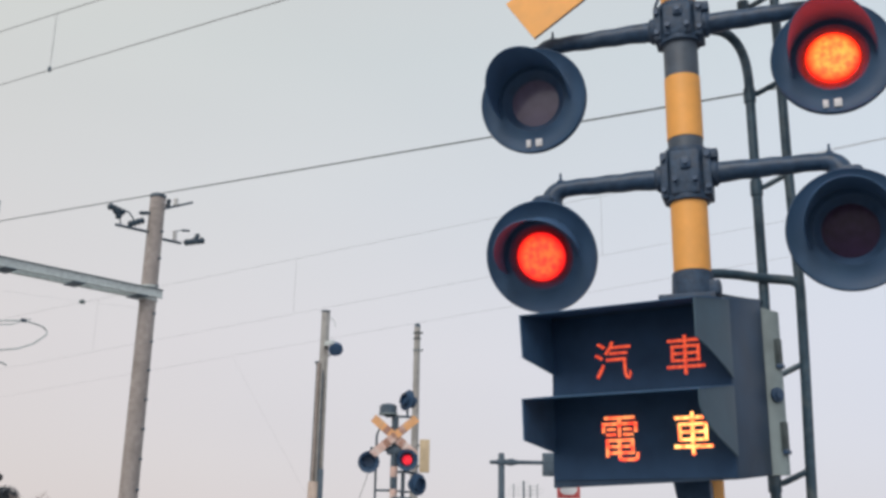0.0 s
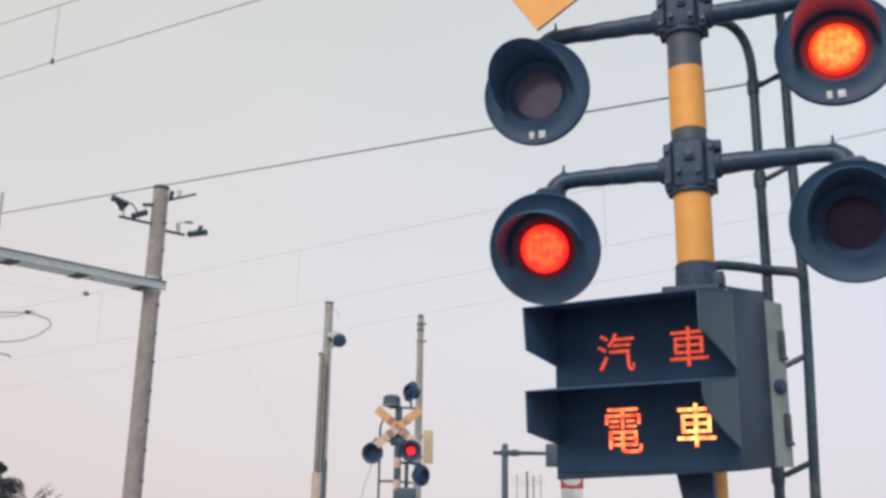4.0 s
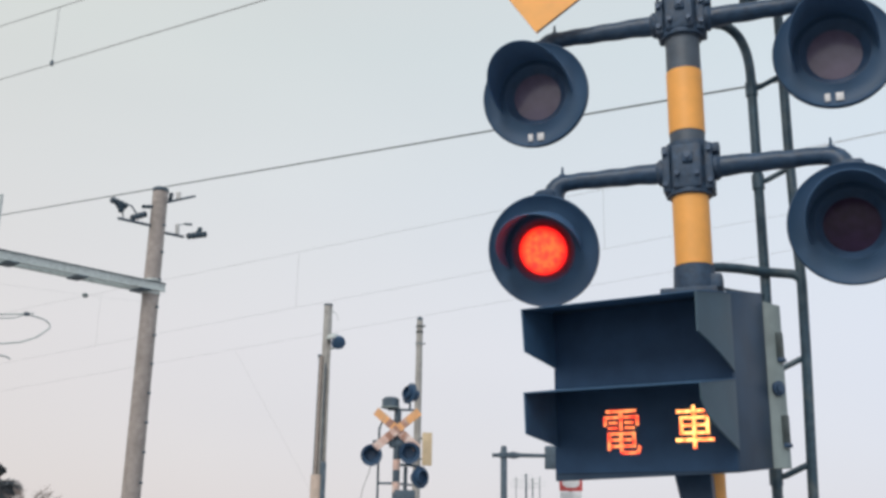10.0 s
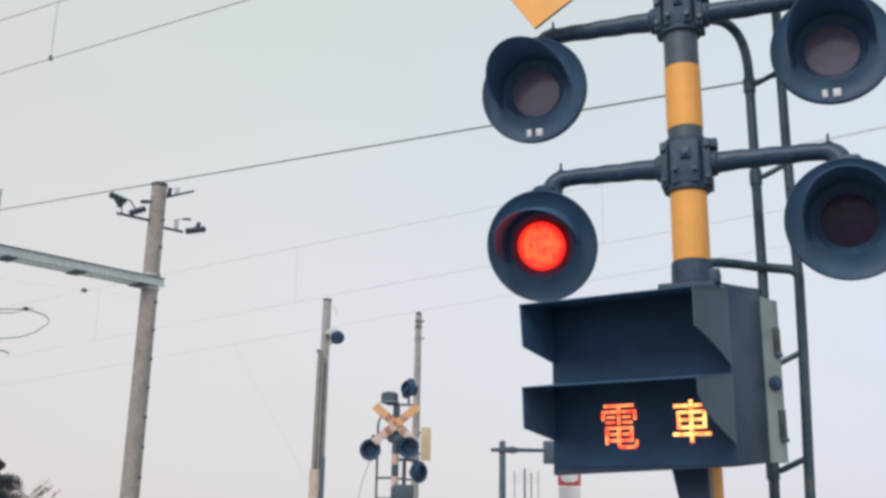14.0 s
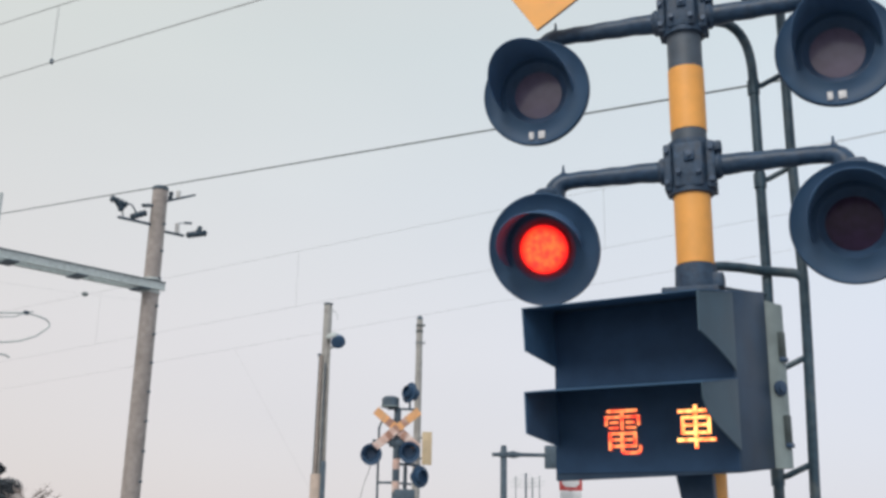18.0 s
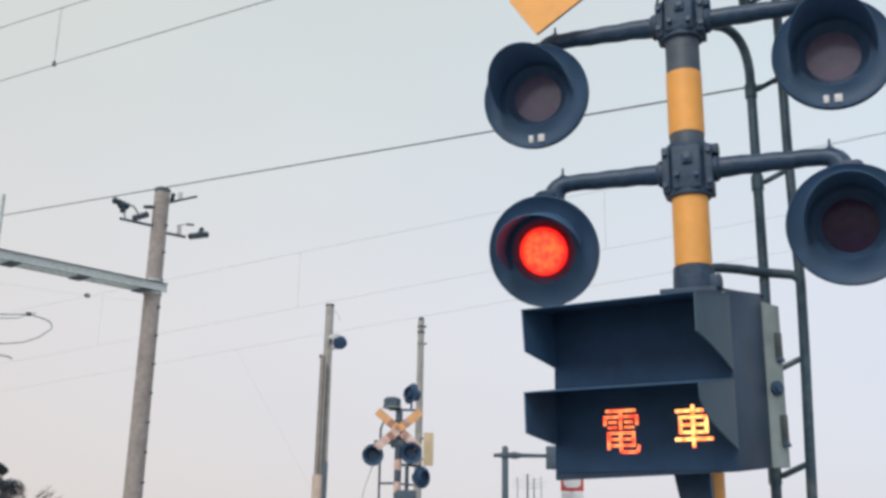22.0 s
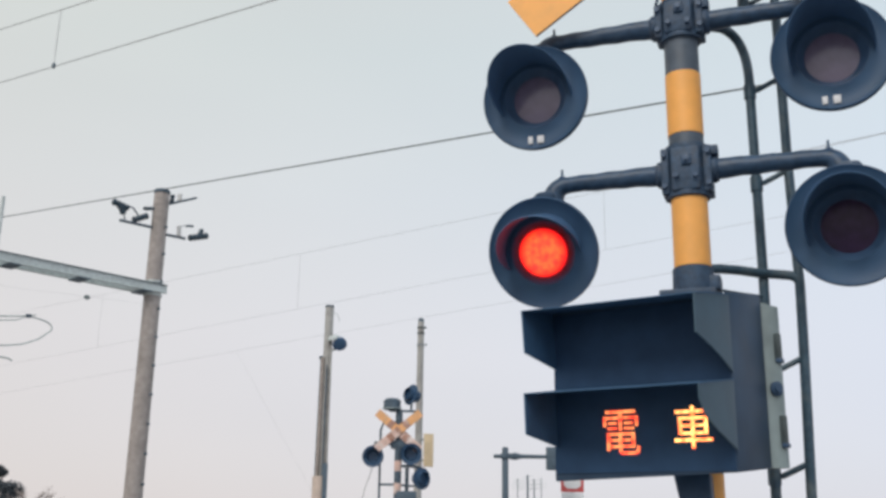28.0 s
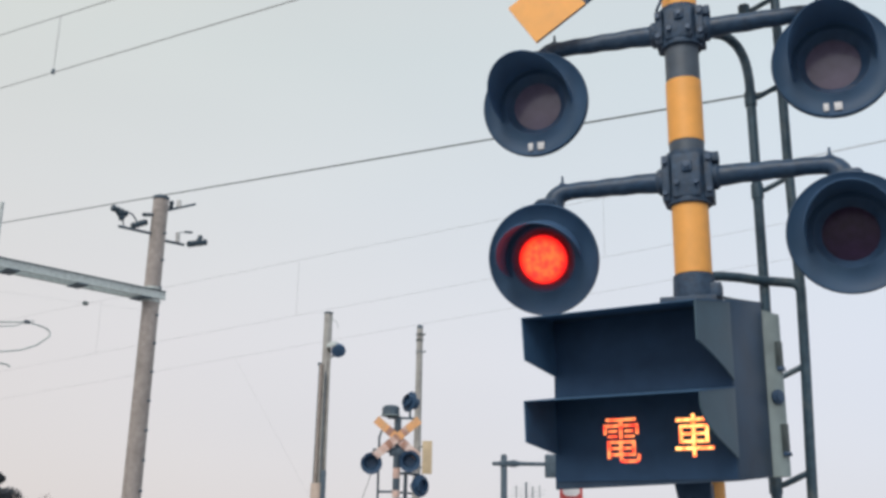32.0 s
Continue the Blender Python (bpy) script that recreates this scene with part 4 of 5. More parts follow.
def build_wires():
    near = "near overhead line"
    q = NEAR_TRACK
    build_wire("contact_wire", wire_line((12.967, q, 7.755), (7.006, q, 6.697), 34, -6), 0.0068, M_WIRE_PALE, "grey overhead wire held by droppers", near)
    build_wire("messenger_wire", wire_line((13.251, q, 8.656), (10.77, q, 8.132), 34, -6), 0.0068, M_WIRE_PALE, "grey messenger wire above the lower wire", near)
    for s in (11.46, 5.6, 17.4):
        a = rail_point(s, q, 6.697 + (s - 7.006) * 0.1775 + 0.012)
        b = rail_point(s + 0.03, q, 8.132 + (s + 0.03 - 10.77) * 0.2112)
        d = thing("dropper", Matrix.Translation(a), "thin twin dropper wire with a small dark clamp", "wire", near)
        for k in (0.0, 0.055):
            bm = B()
            rod(bm, (0, 0, 0), b - a - ALONG * k, 0.0028, 0.0028, 6)
            part("link_wire", bm, M_WIRE_PALE, d)
        bm = B()
        lathe(bm, [(0, -0.035), (0.020, -0.03), (0.026, 0.0), (0.016, 0.035), (0, 0.04)], None, 10)
        part("clamp", bm, M_DARKSTEEL, d)
    far = "far overhead line"
    build_wire("messenger_wire", wire_line((14.586, FAR_TRACK, 5.981), (7.58, FAR_TRACK, 5.668), 50, -25), 0.0021, M_WIRE_PALE, "thin pale messenger wire of the far track", far)
    build_wire("contact_wire", wire_line((11.194, FAR_TRACK, 5.007), (7.228, FAR_TRACK, 4.940), 50, -25), 0.0016, M_WIRE_PALE, "thin pale contact wire of the far track", far)
    for s in (11.22, 5.92, 0.6, 17.0):
        bm = B()
        rod(bm, rail_point(s, FAR_TRACK, 4.94 + (s - 7.228) * 0.0169), rail_point(s, FAR_TRACK, 5.668 + (s - 7.58) * 0.0447), 0.0019, 0.0019, 6)
        tagged(part("dropper", bm, M_WIRE_PALE), "thin pale dropper wire", "wire", far)
    build_wire("feeder_wire", wire_line((26.983, 10.75, 10.146), (5.121, 10.75, 7.278), 40, -8), 0.0135, M_WIRE, "dark feeder wire over the pole head", "feeder wires")
    build_wire("feeder_wire", wire_line((18.338, 10.9, 5.211), (9.025, 10.9, 5.179), 40, 0), 0.0018, M_WIRE_PALE, "thin pale wire between the line poles", "feeder wires")
    build_wire("feeder_wire", wire_line((3.321, 8.73, 5.46), (2.874, 8.73, 5.446), 5, -10), 0.003, M_WIRE_PALE, "pale wire beyond the signal", "feeder wires")
    bm = B()
    rod(bm, rail_point(15.767, 10.9, 5.20), rail_point(10.9, 10.9, 0.0), 0.0013, 0.0013, 6)
    tagged(part("stay_wire", bm, M_WIRE_PALE), "thin slanting pale stay wire", "wire", "feeder wires")


def build_line_poles():
    p = thing("line_pole", pose(-2.283, 19.438, 0), "slim grey pole with conduits and a round lamp", "utility pole", "line poles")
    bm = B()
    lathe(bm, [(0, 0), (0.110, 0), (0.080, 6.19), (0.075, 6.22), (0, 6.22)], None, 24)
    part("shaft", bm, M_GREYPOLE, p)
    bm = B()
    lathe(bm, [(0.0, 6.221), (0.090, 6.221), (0.090, 6.25), (0, 6.26)], None, 20)
    part("cap", bm, M_DARKSTEEL, p)
    for x, y, top, r, mat in ((0.074, -0.085, 5.42, 0.020, M_GREYPOLE), (-0.078, -0.085, 5.20, 0.036, M_BROWNPIPE), (-0.118, -0.060, 5.20, 0.010, M_DARKSTEEL), (0.010, -0.120, 5.05, 0.012, M_DARKSTEEL)):
        bm = B()
        rod(bm, (x * 1.25, y * 1.25, 0.0), (x, y, top), r, r, 10)
        part("conduit", bm, mat, p)
    bm = B()
    box(bm, 0.035, 0.125, -0.27, -0.165, 0, 3.18, 0.02)
    part("cable_trunk", bm, M_DARKSTEEL, p)
    bm = B()
    lathe(bm, [(0.125, 0.0), (0.145, 0.0), (0.142, 2.93), (0.138, 2.95), (0.12, 2.95)], pose(-0.035, -0.02, 0), 24)
    part("guard_sleeve", bm, M_SLEEVE, p, "faded tan guard sleeve")
    bm = B()
    lathe(bm, [(0, -0.10), (0.08, -0.09), (0.130, -0.03), (0.140, 0.03), (0.140, 0.045), (0.118, 0.048), (0.065, 0.062), (0.0, 0.068)], pose(0.235, -0.08, 5.485, 132, 0, 12), 24)
    lamp = part("floodlight", bm, M_VISOR, p, "dark round floodlight")
    bm = B()
    lathe(bm, [(0.0, 0.12), (0.08, 0.10), (0.130, 0.05), (0.136, 0.0), (0.128, 0.0), (0.122, 0.046), (0.075, 0.092), (0, 0.11)], pose(0.125, -0.09, 5.555, 12, -14, 0) @ Matrix.Diagonal((0.95, 0.95, 0.8, 1)), 24)
    part("floodlight_cover", bm, M_STEEL, lamp, "grey domed cover")
    bm = B()
    tube(bm, [(0.05, 0, 5.35), (0.12, -0.02, 5.37), (0.2, -0.05, 5.42)], 0.025, 8)
    part("bracket", bm, M_STEEL, lamp)
    bm = B()
    box(bm, -0.155, -0.085, -0.06, 0.03, 5.18, 5.24, 0.01)
    part("clip", bm, M_DARKSTEEL, p)
    bm = B()
    tube(bm, [(0.08, 0, 6.12), (0.15, 0, 6.08), (0.195, 0, 5.99), (0.20, 0, 5.93)], 0.008, 6)
    part("hook", bm, M_STEEL, p)
    p = thing("line_pole", pose(-0.425, 17.626, 0), "thin grey pole with small fittings and a tan board", "utility pole", "line poles")
    bm = B()
    lathe(bm, [(0, 0), (0.078, 0), (0.054, 5.58), (0, 5.59)], None, 24)
    part("shaft", bm, M_GREYPOLE, p)
    bm = B()
    lathe(bm, [(0.0, 5.55), (0.050, 5.55), (0.052, 5.62), (0.034, 5.645), (0, 5.65)], None, 16)
    part("cap", bm, M_DARKSTEEL, p)
    for z, x in ((5.47, 0.075), (5.37, 0.02), (5.16, 0.085)):
        bm = B()
        lathe(bm, [(0.054, z - 0.014), (0.066, z - 0.014), (0.066, z + 0.014), (0.054, z + 0.014)], None, 16)
        if x > 0.05:
            box(bm, 0.06, x + 0.02, -0.015, 0.015, z - 0.008, z + 0.008, 0.003)
            box(bm, x, x + 0.022, -0.015, 0.015, z - 0.008, z + 0.030, 0.003)
        part("band", bm, M_CATCH if z > 5.3 else M_BANDGREY, p)
    bm = B()
    box(bm, 0.09, 0.26, -0.07, -0.03, 3.04, 3.60, 0.01)
    part("notice_board", bm, M_TAN, p, "narrow faded tan board")
    bm = B()
    rod(bm, (0.05, -0.03, 3.5), (0.20, -0.04, 3.5), 0.014, 0.014, 8)
    part("board_bracket", bm, M_DARKSTEEL, p)
    bm = B()
    rod(bm, (0.05, -0.03, 3.15), (0.20, -0.04, 3.15), 0.014, 0.014, 8)
    part("board_bracket", bm, M_DARKSTEEL, p)


def build_far_signal():
    sig = thing("crossing_signal", pose(-0.695, 15.885, 0), "far crossing signal with small lamps and yellow crossbuck", "crossing signal", "crossing signals")
    bm = B()
    lathe(bm, [(0, 0), (0.055, 0), (0.055, 3.80), (0, 3.81)], None, 20)
    part("pole", bm, M_DARKSTEEL, sig)
    for z0, z1 in ((2.1, 2.3), (2.52, 2.68), (2.86, 3.02)):
        bm = B()
        lathe(bm, [(0.0555, z0), (0.0575, z0 + 0.001), (0.0575, z1 - 0.001), (0.0555, z1)], None, 20)
        part("yellow_sleeve", bm, M_FADED if z0 < 2.2 else M_PALEPINK, sig)
    crossbuck(sig, 3.47, 0.44, 0.13, -0.09, 40, ((0.20, 0.442), (0.03, 0.11)), M_FADED, M_RUSTRED, M_PALEPINK)
    lamps = {}
    for key, place in (("fl", (-0.385, -0.10, 3.075)), ("fr", (0.205, -0.10, 3.115))):
        lamps[key] = signal_lamp(sig, place, M_BLACK, M_GLOW_FAR, None, 0.163)
    for place, turn in (((0.365, 0.0, 2.755), pose(0, 0, 0, 90, 0, 40)), ((0.185, 0.05, 4.05), pose(0, 0, 0, 78, 0, -52))):
        bm = B()
        lathe(bm, [(0, -0.13), (0.09, -0.12), (0.105, -0.02), (0.165, 0.0), (0.168, 0.018), (0.10, 0.022), (0.10, 0.09), (0.095, 0.09), (0.095, 0.015), (0, 0.02)], Matrix.Translation(place) @ turn, 32)
        part("side_lamp", bm, M_PLATE, sig, "dark lamp turned to another road")
    bm = B()
    lathe(bm, [(0, 0), (0.10, 0), (0.140, 0.03), (0.132, 0.08), (0.138, 0.14), (0.10, 0.175), (0.05, 0.185), (0, 0.186)], pose(-0.115, -0.02, 3.80), 20)
    bell = part("bell_housing", bm, M_DARKSTEEL, sig, "dark bell housing")
    bm = B()
    lathe(bm, [(0.128, 0.012), (0.148, 0.012), (0.148, 0.030), (0.128, 0.030)], pose(-0.115, -0.02, 3.80), 20)
    part("bell_rim", bm, M_GREYBOX, bell)
    for pts, r in ((((-0.16, 0, 3.79), (0.0, 0, 3.79), (0.28, 0.05, 3.79)), 0.018), (((0.185, 0.05, 3.79), (0.185, 0.08, 4.0)), 0.018), (((-0.38, 0.05, 3.29), (0.0, 0.05, 3.28), (0.21, 0.05, 3.29)), 0.028),
                   (((0.0, 0, 2.94), (0.20, 0.0, 2.94), (0.36, 0.05, 2.92)), 0.022), (((-0.28, 0.1, 2.66), (0.0, 0.05, 2.66), (0.25, 0.05, 2.64)), 0.016)):
        bm = B()
        tube(bm, pts, r, 8)
        part("cross_pipe", bm, M_DARKSTEEL, sig)
    bm = B()
    box(bm, -0.12, 0.12, -0.06, 0.06, 3.20, 3.33, 0.02)
    part("clamp", bm, M_DARKSTEEL, sig)
    bm = B()
    tube(bm, [(-0.28, 0.12, 0.0), (-0.29, 0.12, 3.5), (-0.25, 0.10, 3.60), (-0.02, 0.04, 3.62)], 0.018, 8)
    part("ladder_stile", bm, M_DARKSTEEL, sig)
    bm = B()
    rod(bm, (0.14, 0.10, 0.0), (0.14, 0.10, 2.92), 0.03, 0.03, 10)
    part("side_pipe", bm, M_DARKSTEEL, sig)
    for i in range(8):
        bm = B()
        rod(bm, (-0.28, 0.12, 0.5 + i * 0.31), (-0.02, 0.05, 0.5 + i * 0.31), 0.012, 0.012, 6)
        part("rung", bm, M_DARKSTEEL, sig)
    bm = B()
    box(bm, -0.02, 0.30, -0.10, 0.0, 2.28, 2.56, 0.02)
    part("control_box", bm, M_DARKSTEEL, sig)
    bm = B()
    tube(bm, [(-0.385, 0, 2.95), (-0.43, 0, 2.80), (-0.50, 0, 2.6), (-0.54, 0, 2.4), (-0.55, 0, 2.0), (-0.40, 0, 1.6), (-0.06, 0, 1.5)], 0.007, 6)
    part("cable", bm, M_WIRE_PALE, sig)
    bm = B()
    lathe(bm, [(0.0, 0.0), (0.18, 0.0), (0.18, 0.13), (0.056, 0.18)], None, 24)
    part("footing", bm, M_CONCRETE, sig)
    return lamps


def build_road_furniture():
    p = thing("traffic_pole", pose(1.245, 20.424, 0), "grey steel pole with an arm that carries a small box", "traffic pole")
    bm = B()
    lathe(bm, [(0, 0), (0.075, 0), (0.062, 3.60), (0.04, 3.63), (0, 3.63)], None, 20)
    part("shaft", bm, M_DARKSTEEL, p)
    bm = B()
    tube(bm, [(-0.23, 0, 3.445), (0.0, 0, 3.45), (0.20, 0, 3.45), (0.33, 0, 3.45), (1.2, 0, 3.45)], 0.05, 10, [0.04, 0.04, 0.075, 0.042, 0.034])
    part("arm", bm, M_DARKSTEEL, p)
    bm = B()
    box(bm, 0.82, 1.16, -0.08, 0.08, 3.19, 3.64, 0.02)
    part("signal_head", bm, M_DARKSTEEL, p)
    bm = B()
    box(bm, -0.09, 0.09, -0.085, 0.085, 3.40, 3.50, 0.01)
    part("arm_collar", bm, M_DARKSTEEL, p)
    p = thing("road_sign", pose(2.667, 21.158, 0), "red-bordered white road sign on a steel post", "road sign")
    bm = B()
    rod(bm, (0, 0.05, 0), (0, 0.05, 3.1), 0.03, 0.03, 12)
    part("post", bm, M_STEEL, p)
    bm = B()
    box(bm, -0.235, 0.235, -0.01, 0.01, 2.80, 3.25, 0.004)
    board = part("board", bm, M_RED, p, "red sign board")
    bm = B()
    prism(bm, [(-0.175, 2.93), (-0.10, 2.87), (0.10, 2.87), (0.175, 2.93), (0.175, 3.21), (-0.175, 3.21)], -0.016, -0.0105)
    part("panel", bm, M_WHITE, board, "white panel with a rounded foot")
    bm = B()
    box(bm, -0.225, 0.225, -0.012, 0.012, 2.42, 2.785, 0.004)
    part("lower_board", bm, M_WHITE, p)
    for x, z, n, w0, r0 in ((3.81, 4.54, 4, 0.52, 0.040), (4.10, 4.36, 3, 0.26, 0.026), (3.36, 4.40, 3, 0.24, 0.016), (4.42, 4.42, 3, 0.22, 0.016)):
        a = thing("roof_aerial", pose(x, 46.2, 0), "thin grey roof aerial with cross rods", "aerial", "roof aerials")
        bm = B()
        rod(bm, (0, 0, 0), (0, 0, z), r0 * 1.3, r0, 8)
        part("mast", bm, M_DARKSTEEL, a)
        for i in range(n):
            bm = B()
            w = w0 * (0.45 + 0.25 * ((i * 3) % 4))
            rod(bm, (-w, 0.1 * i, z - 0.12 - 0.17 * i), (w, -0.1 * i, z - 0.06 - 0.17 * i), 0.010, 0.010, 6)
            part("rod", bm, M_STEEL, a)


def build_trees():
    rng = random.Random(7)
    def tree(x, y, h, spread, leafy, label, rtrunk):
        t = thing("tree", pose(x, y, 0), label, "tree", "trees by the line")
        bm = B()
        tips = []
        tube(bm, [(0, 0, 0), (0.05, 0.02, h * 0.3), (-0.03, 0.05, h * 0.6), (0.02, 0, h * 0.9)], 0.1, 10, [rtrunk, rtrunk * 0.8, rtrunk * 0.55, rtrunk * 0.15])
        for i in range(26 if leafy else 60):
            z0 = h * rng.uniform(0.3, 0.88)
            a = rng.uniform(0, 2 * math.pi)
            L = spread * rng.uniform(0.4, 1.0) * (1.15 - z0 / h * 0.6)
            p0 = Vector((0, 0, z0))
            p1 = p0 + Vector((math.cos(a) * L * 0.5, math.sin(a) * L * 0.5, L * 0.35))
            p2 = p0 + Vector((math.cos(a + 0.3) * L, math.sin(a + 0.3) * L, L * rng.uniform(0.5, 0.9)))
            tube(bm, [p0, p1, p2], 0.03, 6, [rtrunk * 0.35, rtrunk * 0.2, 0.008])
            tips += [p1, p2, (p1 + p2) / 2]
            for j in range(4 if leafy else 12):
                b0 = p1.lerp(p2, rng.random())
                b1 = b0 + Vector((rng.uniform(-1, 1), rng.uniform(-1, 1), rng.uniform(0.2, 1.0))) * L * 0.35
                tube(bm, [b0, b0.lerp(b1, 0.5) + Vector((0.02, 0, 0.03)), b1], 0.01, 5, [0.013, 0.008, 0.003] if leafy else [0.008, 0.005, 0.002])
                tips.append(b1)
        part("trunk", bm, M_BARK, t, "grey branching trunk")
        if leafy:
            bm = B()
            for p in tips:
                for j in range(leafy):
                    c = p + Vector((rng.gauss(0, 1), rng.gauss(0, 1), rng.gauss(0, 0.8))) * spread * 0.10
                    s = rng.uniform(0.022, 0.05)
                    m = Matrix.Translation(c) @ Euler((rng.uniform(0, 6.28), rng.uniform(0, 6.28), rng.uniform(0, 6.28))).to_matrix().to_4x4()
                    vs = [bm.verts.new(m @ Vector(v)) for v in ((-s, 0, 0), (0, -s * 0.5, 0.01), (s, 0, 0), (0, s * 0.5, 0.01))]
                    bm.faces.new(vs)
            part("crown", bm, M_LEAF, t, "crown of small dark leaves", smooth=False)
        return t
    tree(-12.46, 28.83, 2.98, 0.95, 420, "dark evergreen tree with a rounded crown", 0.12)
    tree(-11.84, 27.6, 3.86, 0.34, 200, "dark evergreen tree beside the railway", 0.12)
    tree(-11.45, 28.9, 2.95, 1.05, 0, "bare winter tree with thin grey twigs", 0.035)


# ---- the train ----
CAR, HALF_W, FLOOR, ROOFZ, RAILZ = 21.2, 1.475, 1.10, 3.56, 0.13


def build_train_car(name_label, rear):
    """A stainless commuter car; local x runs forwards from the rear end, the viewer's side is +y."""
    car = thing("train_car", Matrix(), name_label, "train", "cars of the passing train")
    L = CAR
    doors = [2.6, 9.6, 16.6]                       # rear edges of the doors, 1.3 m wide
    W0, W1 = 2.20, 2.865                             # window band
    for side in (1, -1):
        y0, y1 = sorted((side * HALF_W, side * (HALF_W - 0.09)))
        yo0, yo1 = sorted((side * (HALF_W + 0.001), side * (HALF_W + 0.006)))
        bm = B()
        box(bm, 0, L, y0, y1, 0.95, W0)
        part("lower_panel", bm, M_STAINLESS, car, "brushed stainless lower side panel", smooth=False)
        bm = B()
        box(bm, 0, L, y0, y1, W1, 3.16)
        part("cant_panel", bm, M_STAINLESS, car, smooth=False)
        bm = B()
        box(bm, 0, L, yo0, yo1, 2.990, 3.035)
        part("peach_stripe", bm, M_PEACH, car, "thin pale orange stripe under the roof", smooth=False)
        bm = B()
        box(bm, 0, L, yo0, yo1, 1.99, 2.145)
        part("orange_stripe", bm, M_ORANGE, car, "orange stripe under the windows", smooth=False)
        bm = B()
        box(bm, 2.3 if rear else 0.5, L - 0.5, yo0, yo1, 2.905, 2.972)
        part("blue_band", bm, M_BLUE, car, "dark blue band above the windows", smooth=False)
        # piers and panes between the doors
        spans = []
        x = 3.2 if rear else 0.5
        for d in doors[1 if rear else 0:] + [L - 0.25]:
            n = 1 if d - x < 3.0 else 3
            w = (d - x) / n
            for i in range(n):
                spans.append((x + i * w + 0.06, x + (i + 1) * w - 0.06, False))
            if d < L - 1:
                spans.append((d + 0.09, d + 0.62, True))
                spans.append((d + 0.68, d + 1.21, True))
            x = d + 1.3
        spans.sort()
        x = 0.0
        for a, b, isdoor in spans + [(L, L, False)]:
            bm = B()
            box(bm, x, a, y0, y1, W0, W1)
            part("window_pier", bm, M_STAINLESS, car, smooth=False)
            x = b
        for a, b, isdoor in spans:
            bm = B()
            ym = side * (HALF_W - 0.03)
            box(bm, a, b, ym - 0.004, ym + 0.004, W0, W1)
            g = part("window_pane", bm, M_TGLASS if rear or a < 12 else M_TGLASS_DEEP, car, "tinted train window", smooth=False)
            g.visible_shadow = False
            if not isdoor:
                bm = B()
                box(bm, a, b, side * (HALF_W - 0.055) - 0.012, side * (HALF_W - 0.055) + 0.012, 2.56, 2.585)
                part("window_bar", bm, M_STAINLESS, g, smooth=False)
        for d in doors[1 if rear else 0:]:
            for off in (0.02, 0.66):
                bm = B()
                yy0, yy1 = sorted((side * (HALF_W - 0.002), side * (HALF_W + 0.010)))
                box(bm, d + off, d + off + 0.62, yy0, yy1, 1.12, 2.02)
                part("door_leaf", bm, M_STAINLESS, car, "sliding door leaf", smooth=False)
    # roof, floor, ceiling, ends
    bm = B()
    prof = [(-HALF_W, 3.13), (-HALF_W + 0.05, 3.26), (-HALF_W + 0.22, 3.38), (-0.8, 3.49), (-0.4, 3.545), (0, ROOFZ), (0.4, 3.545), (0.8, 3.49), (HALF_W - 0.22, 3.38), (HALF_W - 0.05, 3.26), (HALF_W, 3.13)]
    prism(bm, prof + [(p[0] * 0.95, p[1] - 0.05) for p in prof[::-1]], 0, L, "yz")
    part("roof", bm, M_ROOF, car, "pale grey curved roof")
    bm = B()
    box(bm, 0.05, L - 0.05, -HALF_W + 0.1, HALF_W - 0.1, 3.02, 3.06)
    part("ceiling_panel", bm, M_INTERIOR, car, smooth=False)
    bm = B()
    box(bm, 0, L, -HALF_W + 0.01, HALF_W - 0.01, 0.9, FLOOR)
    part("floor_frame", bm, M_ROOFDARK, car, smooth=False)
    for y in (-0.62, 0.62):
        bm = B()
        box(bm, 3.05 if rear else 0.8, L - 0.8, y - 0.09, y + 0.09, 2.955, 3.015)
        part("tube_light", bm, M_TUBE, car, "long lit ceiling tube light", smooth=False)
    for y in (-1.1, 1.1):
        for a, b in ((4.1, 9.4), (11.1, 16.4), (18.1, 20.8), (0.5, 2.4)):
            bm = B()
            box(bm, a, b, y - 0.24, y + 0.24, FLOOR, 1.52, 0.03)
            box(bm, a, b, y + (0.14 if y > 0 else -0.26), y + (0.26 if y > 0 else -0.14), 1.5, 2.0, 0.03)
            part("bench_seat", bm, M_SEAT, car)
    for d in doors:
        for y in (-0.85, 0.85):
            for xx in (d - 0.15, d + 1.45):
                bm = B()
                rod(bm, (xx, y, FLOOR), (xx, y, 3.02), 0.017, 0.017, 8)
                part("grab_pole", bm, M_STAINLESS, car)
    for x0, x1 in ((0.0, 0.12), (L - 0.12, L)):
        bm = B()
        box(bm, x0 + 0.002, x1 - 0.002, -HALF_W + 0.10, HALF_W - 0.10, FLOOR, 3.3)
        part("end_wall", bm, M_STAINLESS, car, smooth=False)
    # roof gear
    AC0 = 9.6 if rear else 8.0
    bm = B()
    prism(bm, [(-0.95, 3.45), (-0.9, 3.67), (-0.7, 3.73), (0.7, 3.73), (0.9, 3.67), (0.95, 3.45)], AC0, AC0 + 3.6, "yz")
    ac = part("cooling_unit", bm, M_ROOF, car, "grey rooftop cooling unit")
    for i in range(5):
        bm = B()
        box(bm, AC0 + 0.3 + i * 0.62, AC0 + 0.75 + i * 0.62, 0.905, 0.93, 3.50, 3.64)
        part("grille", bm, M_ROOFDARK, ac, smooth=False)
    for x0, x1 in ((0.25, 3.5),) if not rear else ((L - 4.6, L - 1.4),):
        bm = B()
        box(bm, x0, x1, 0.2, 0.98, 3.44, 3.66, 0.05)
        part("roof_box", bm, M_ROOFDARK, car, "dark box on the roof")
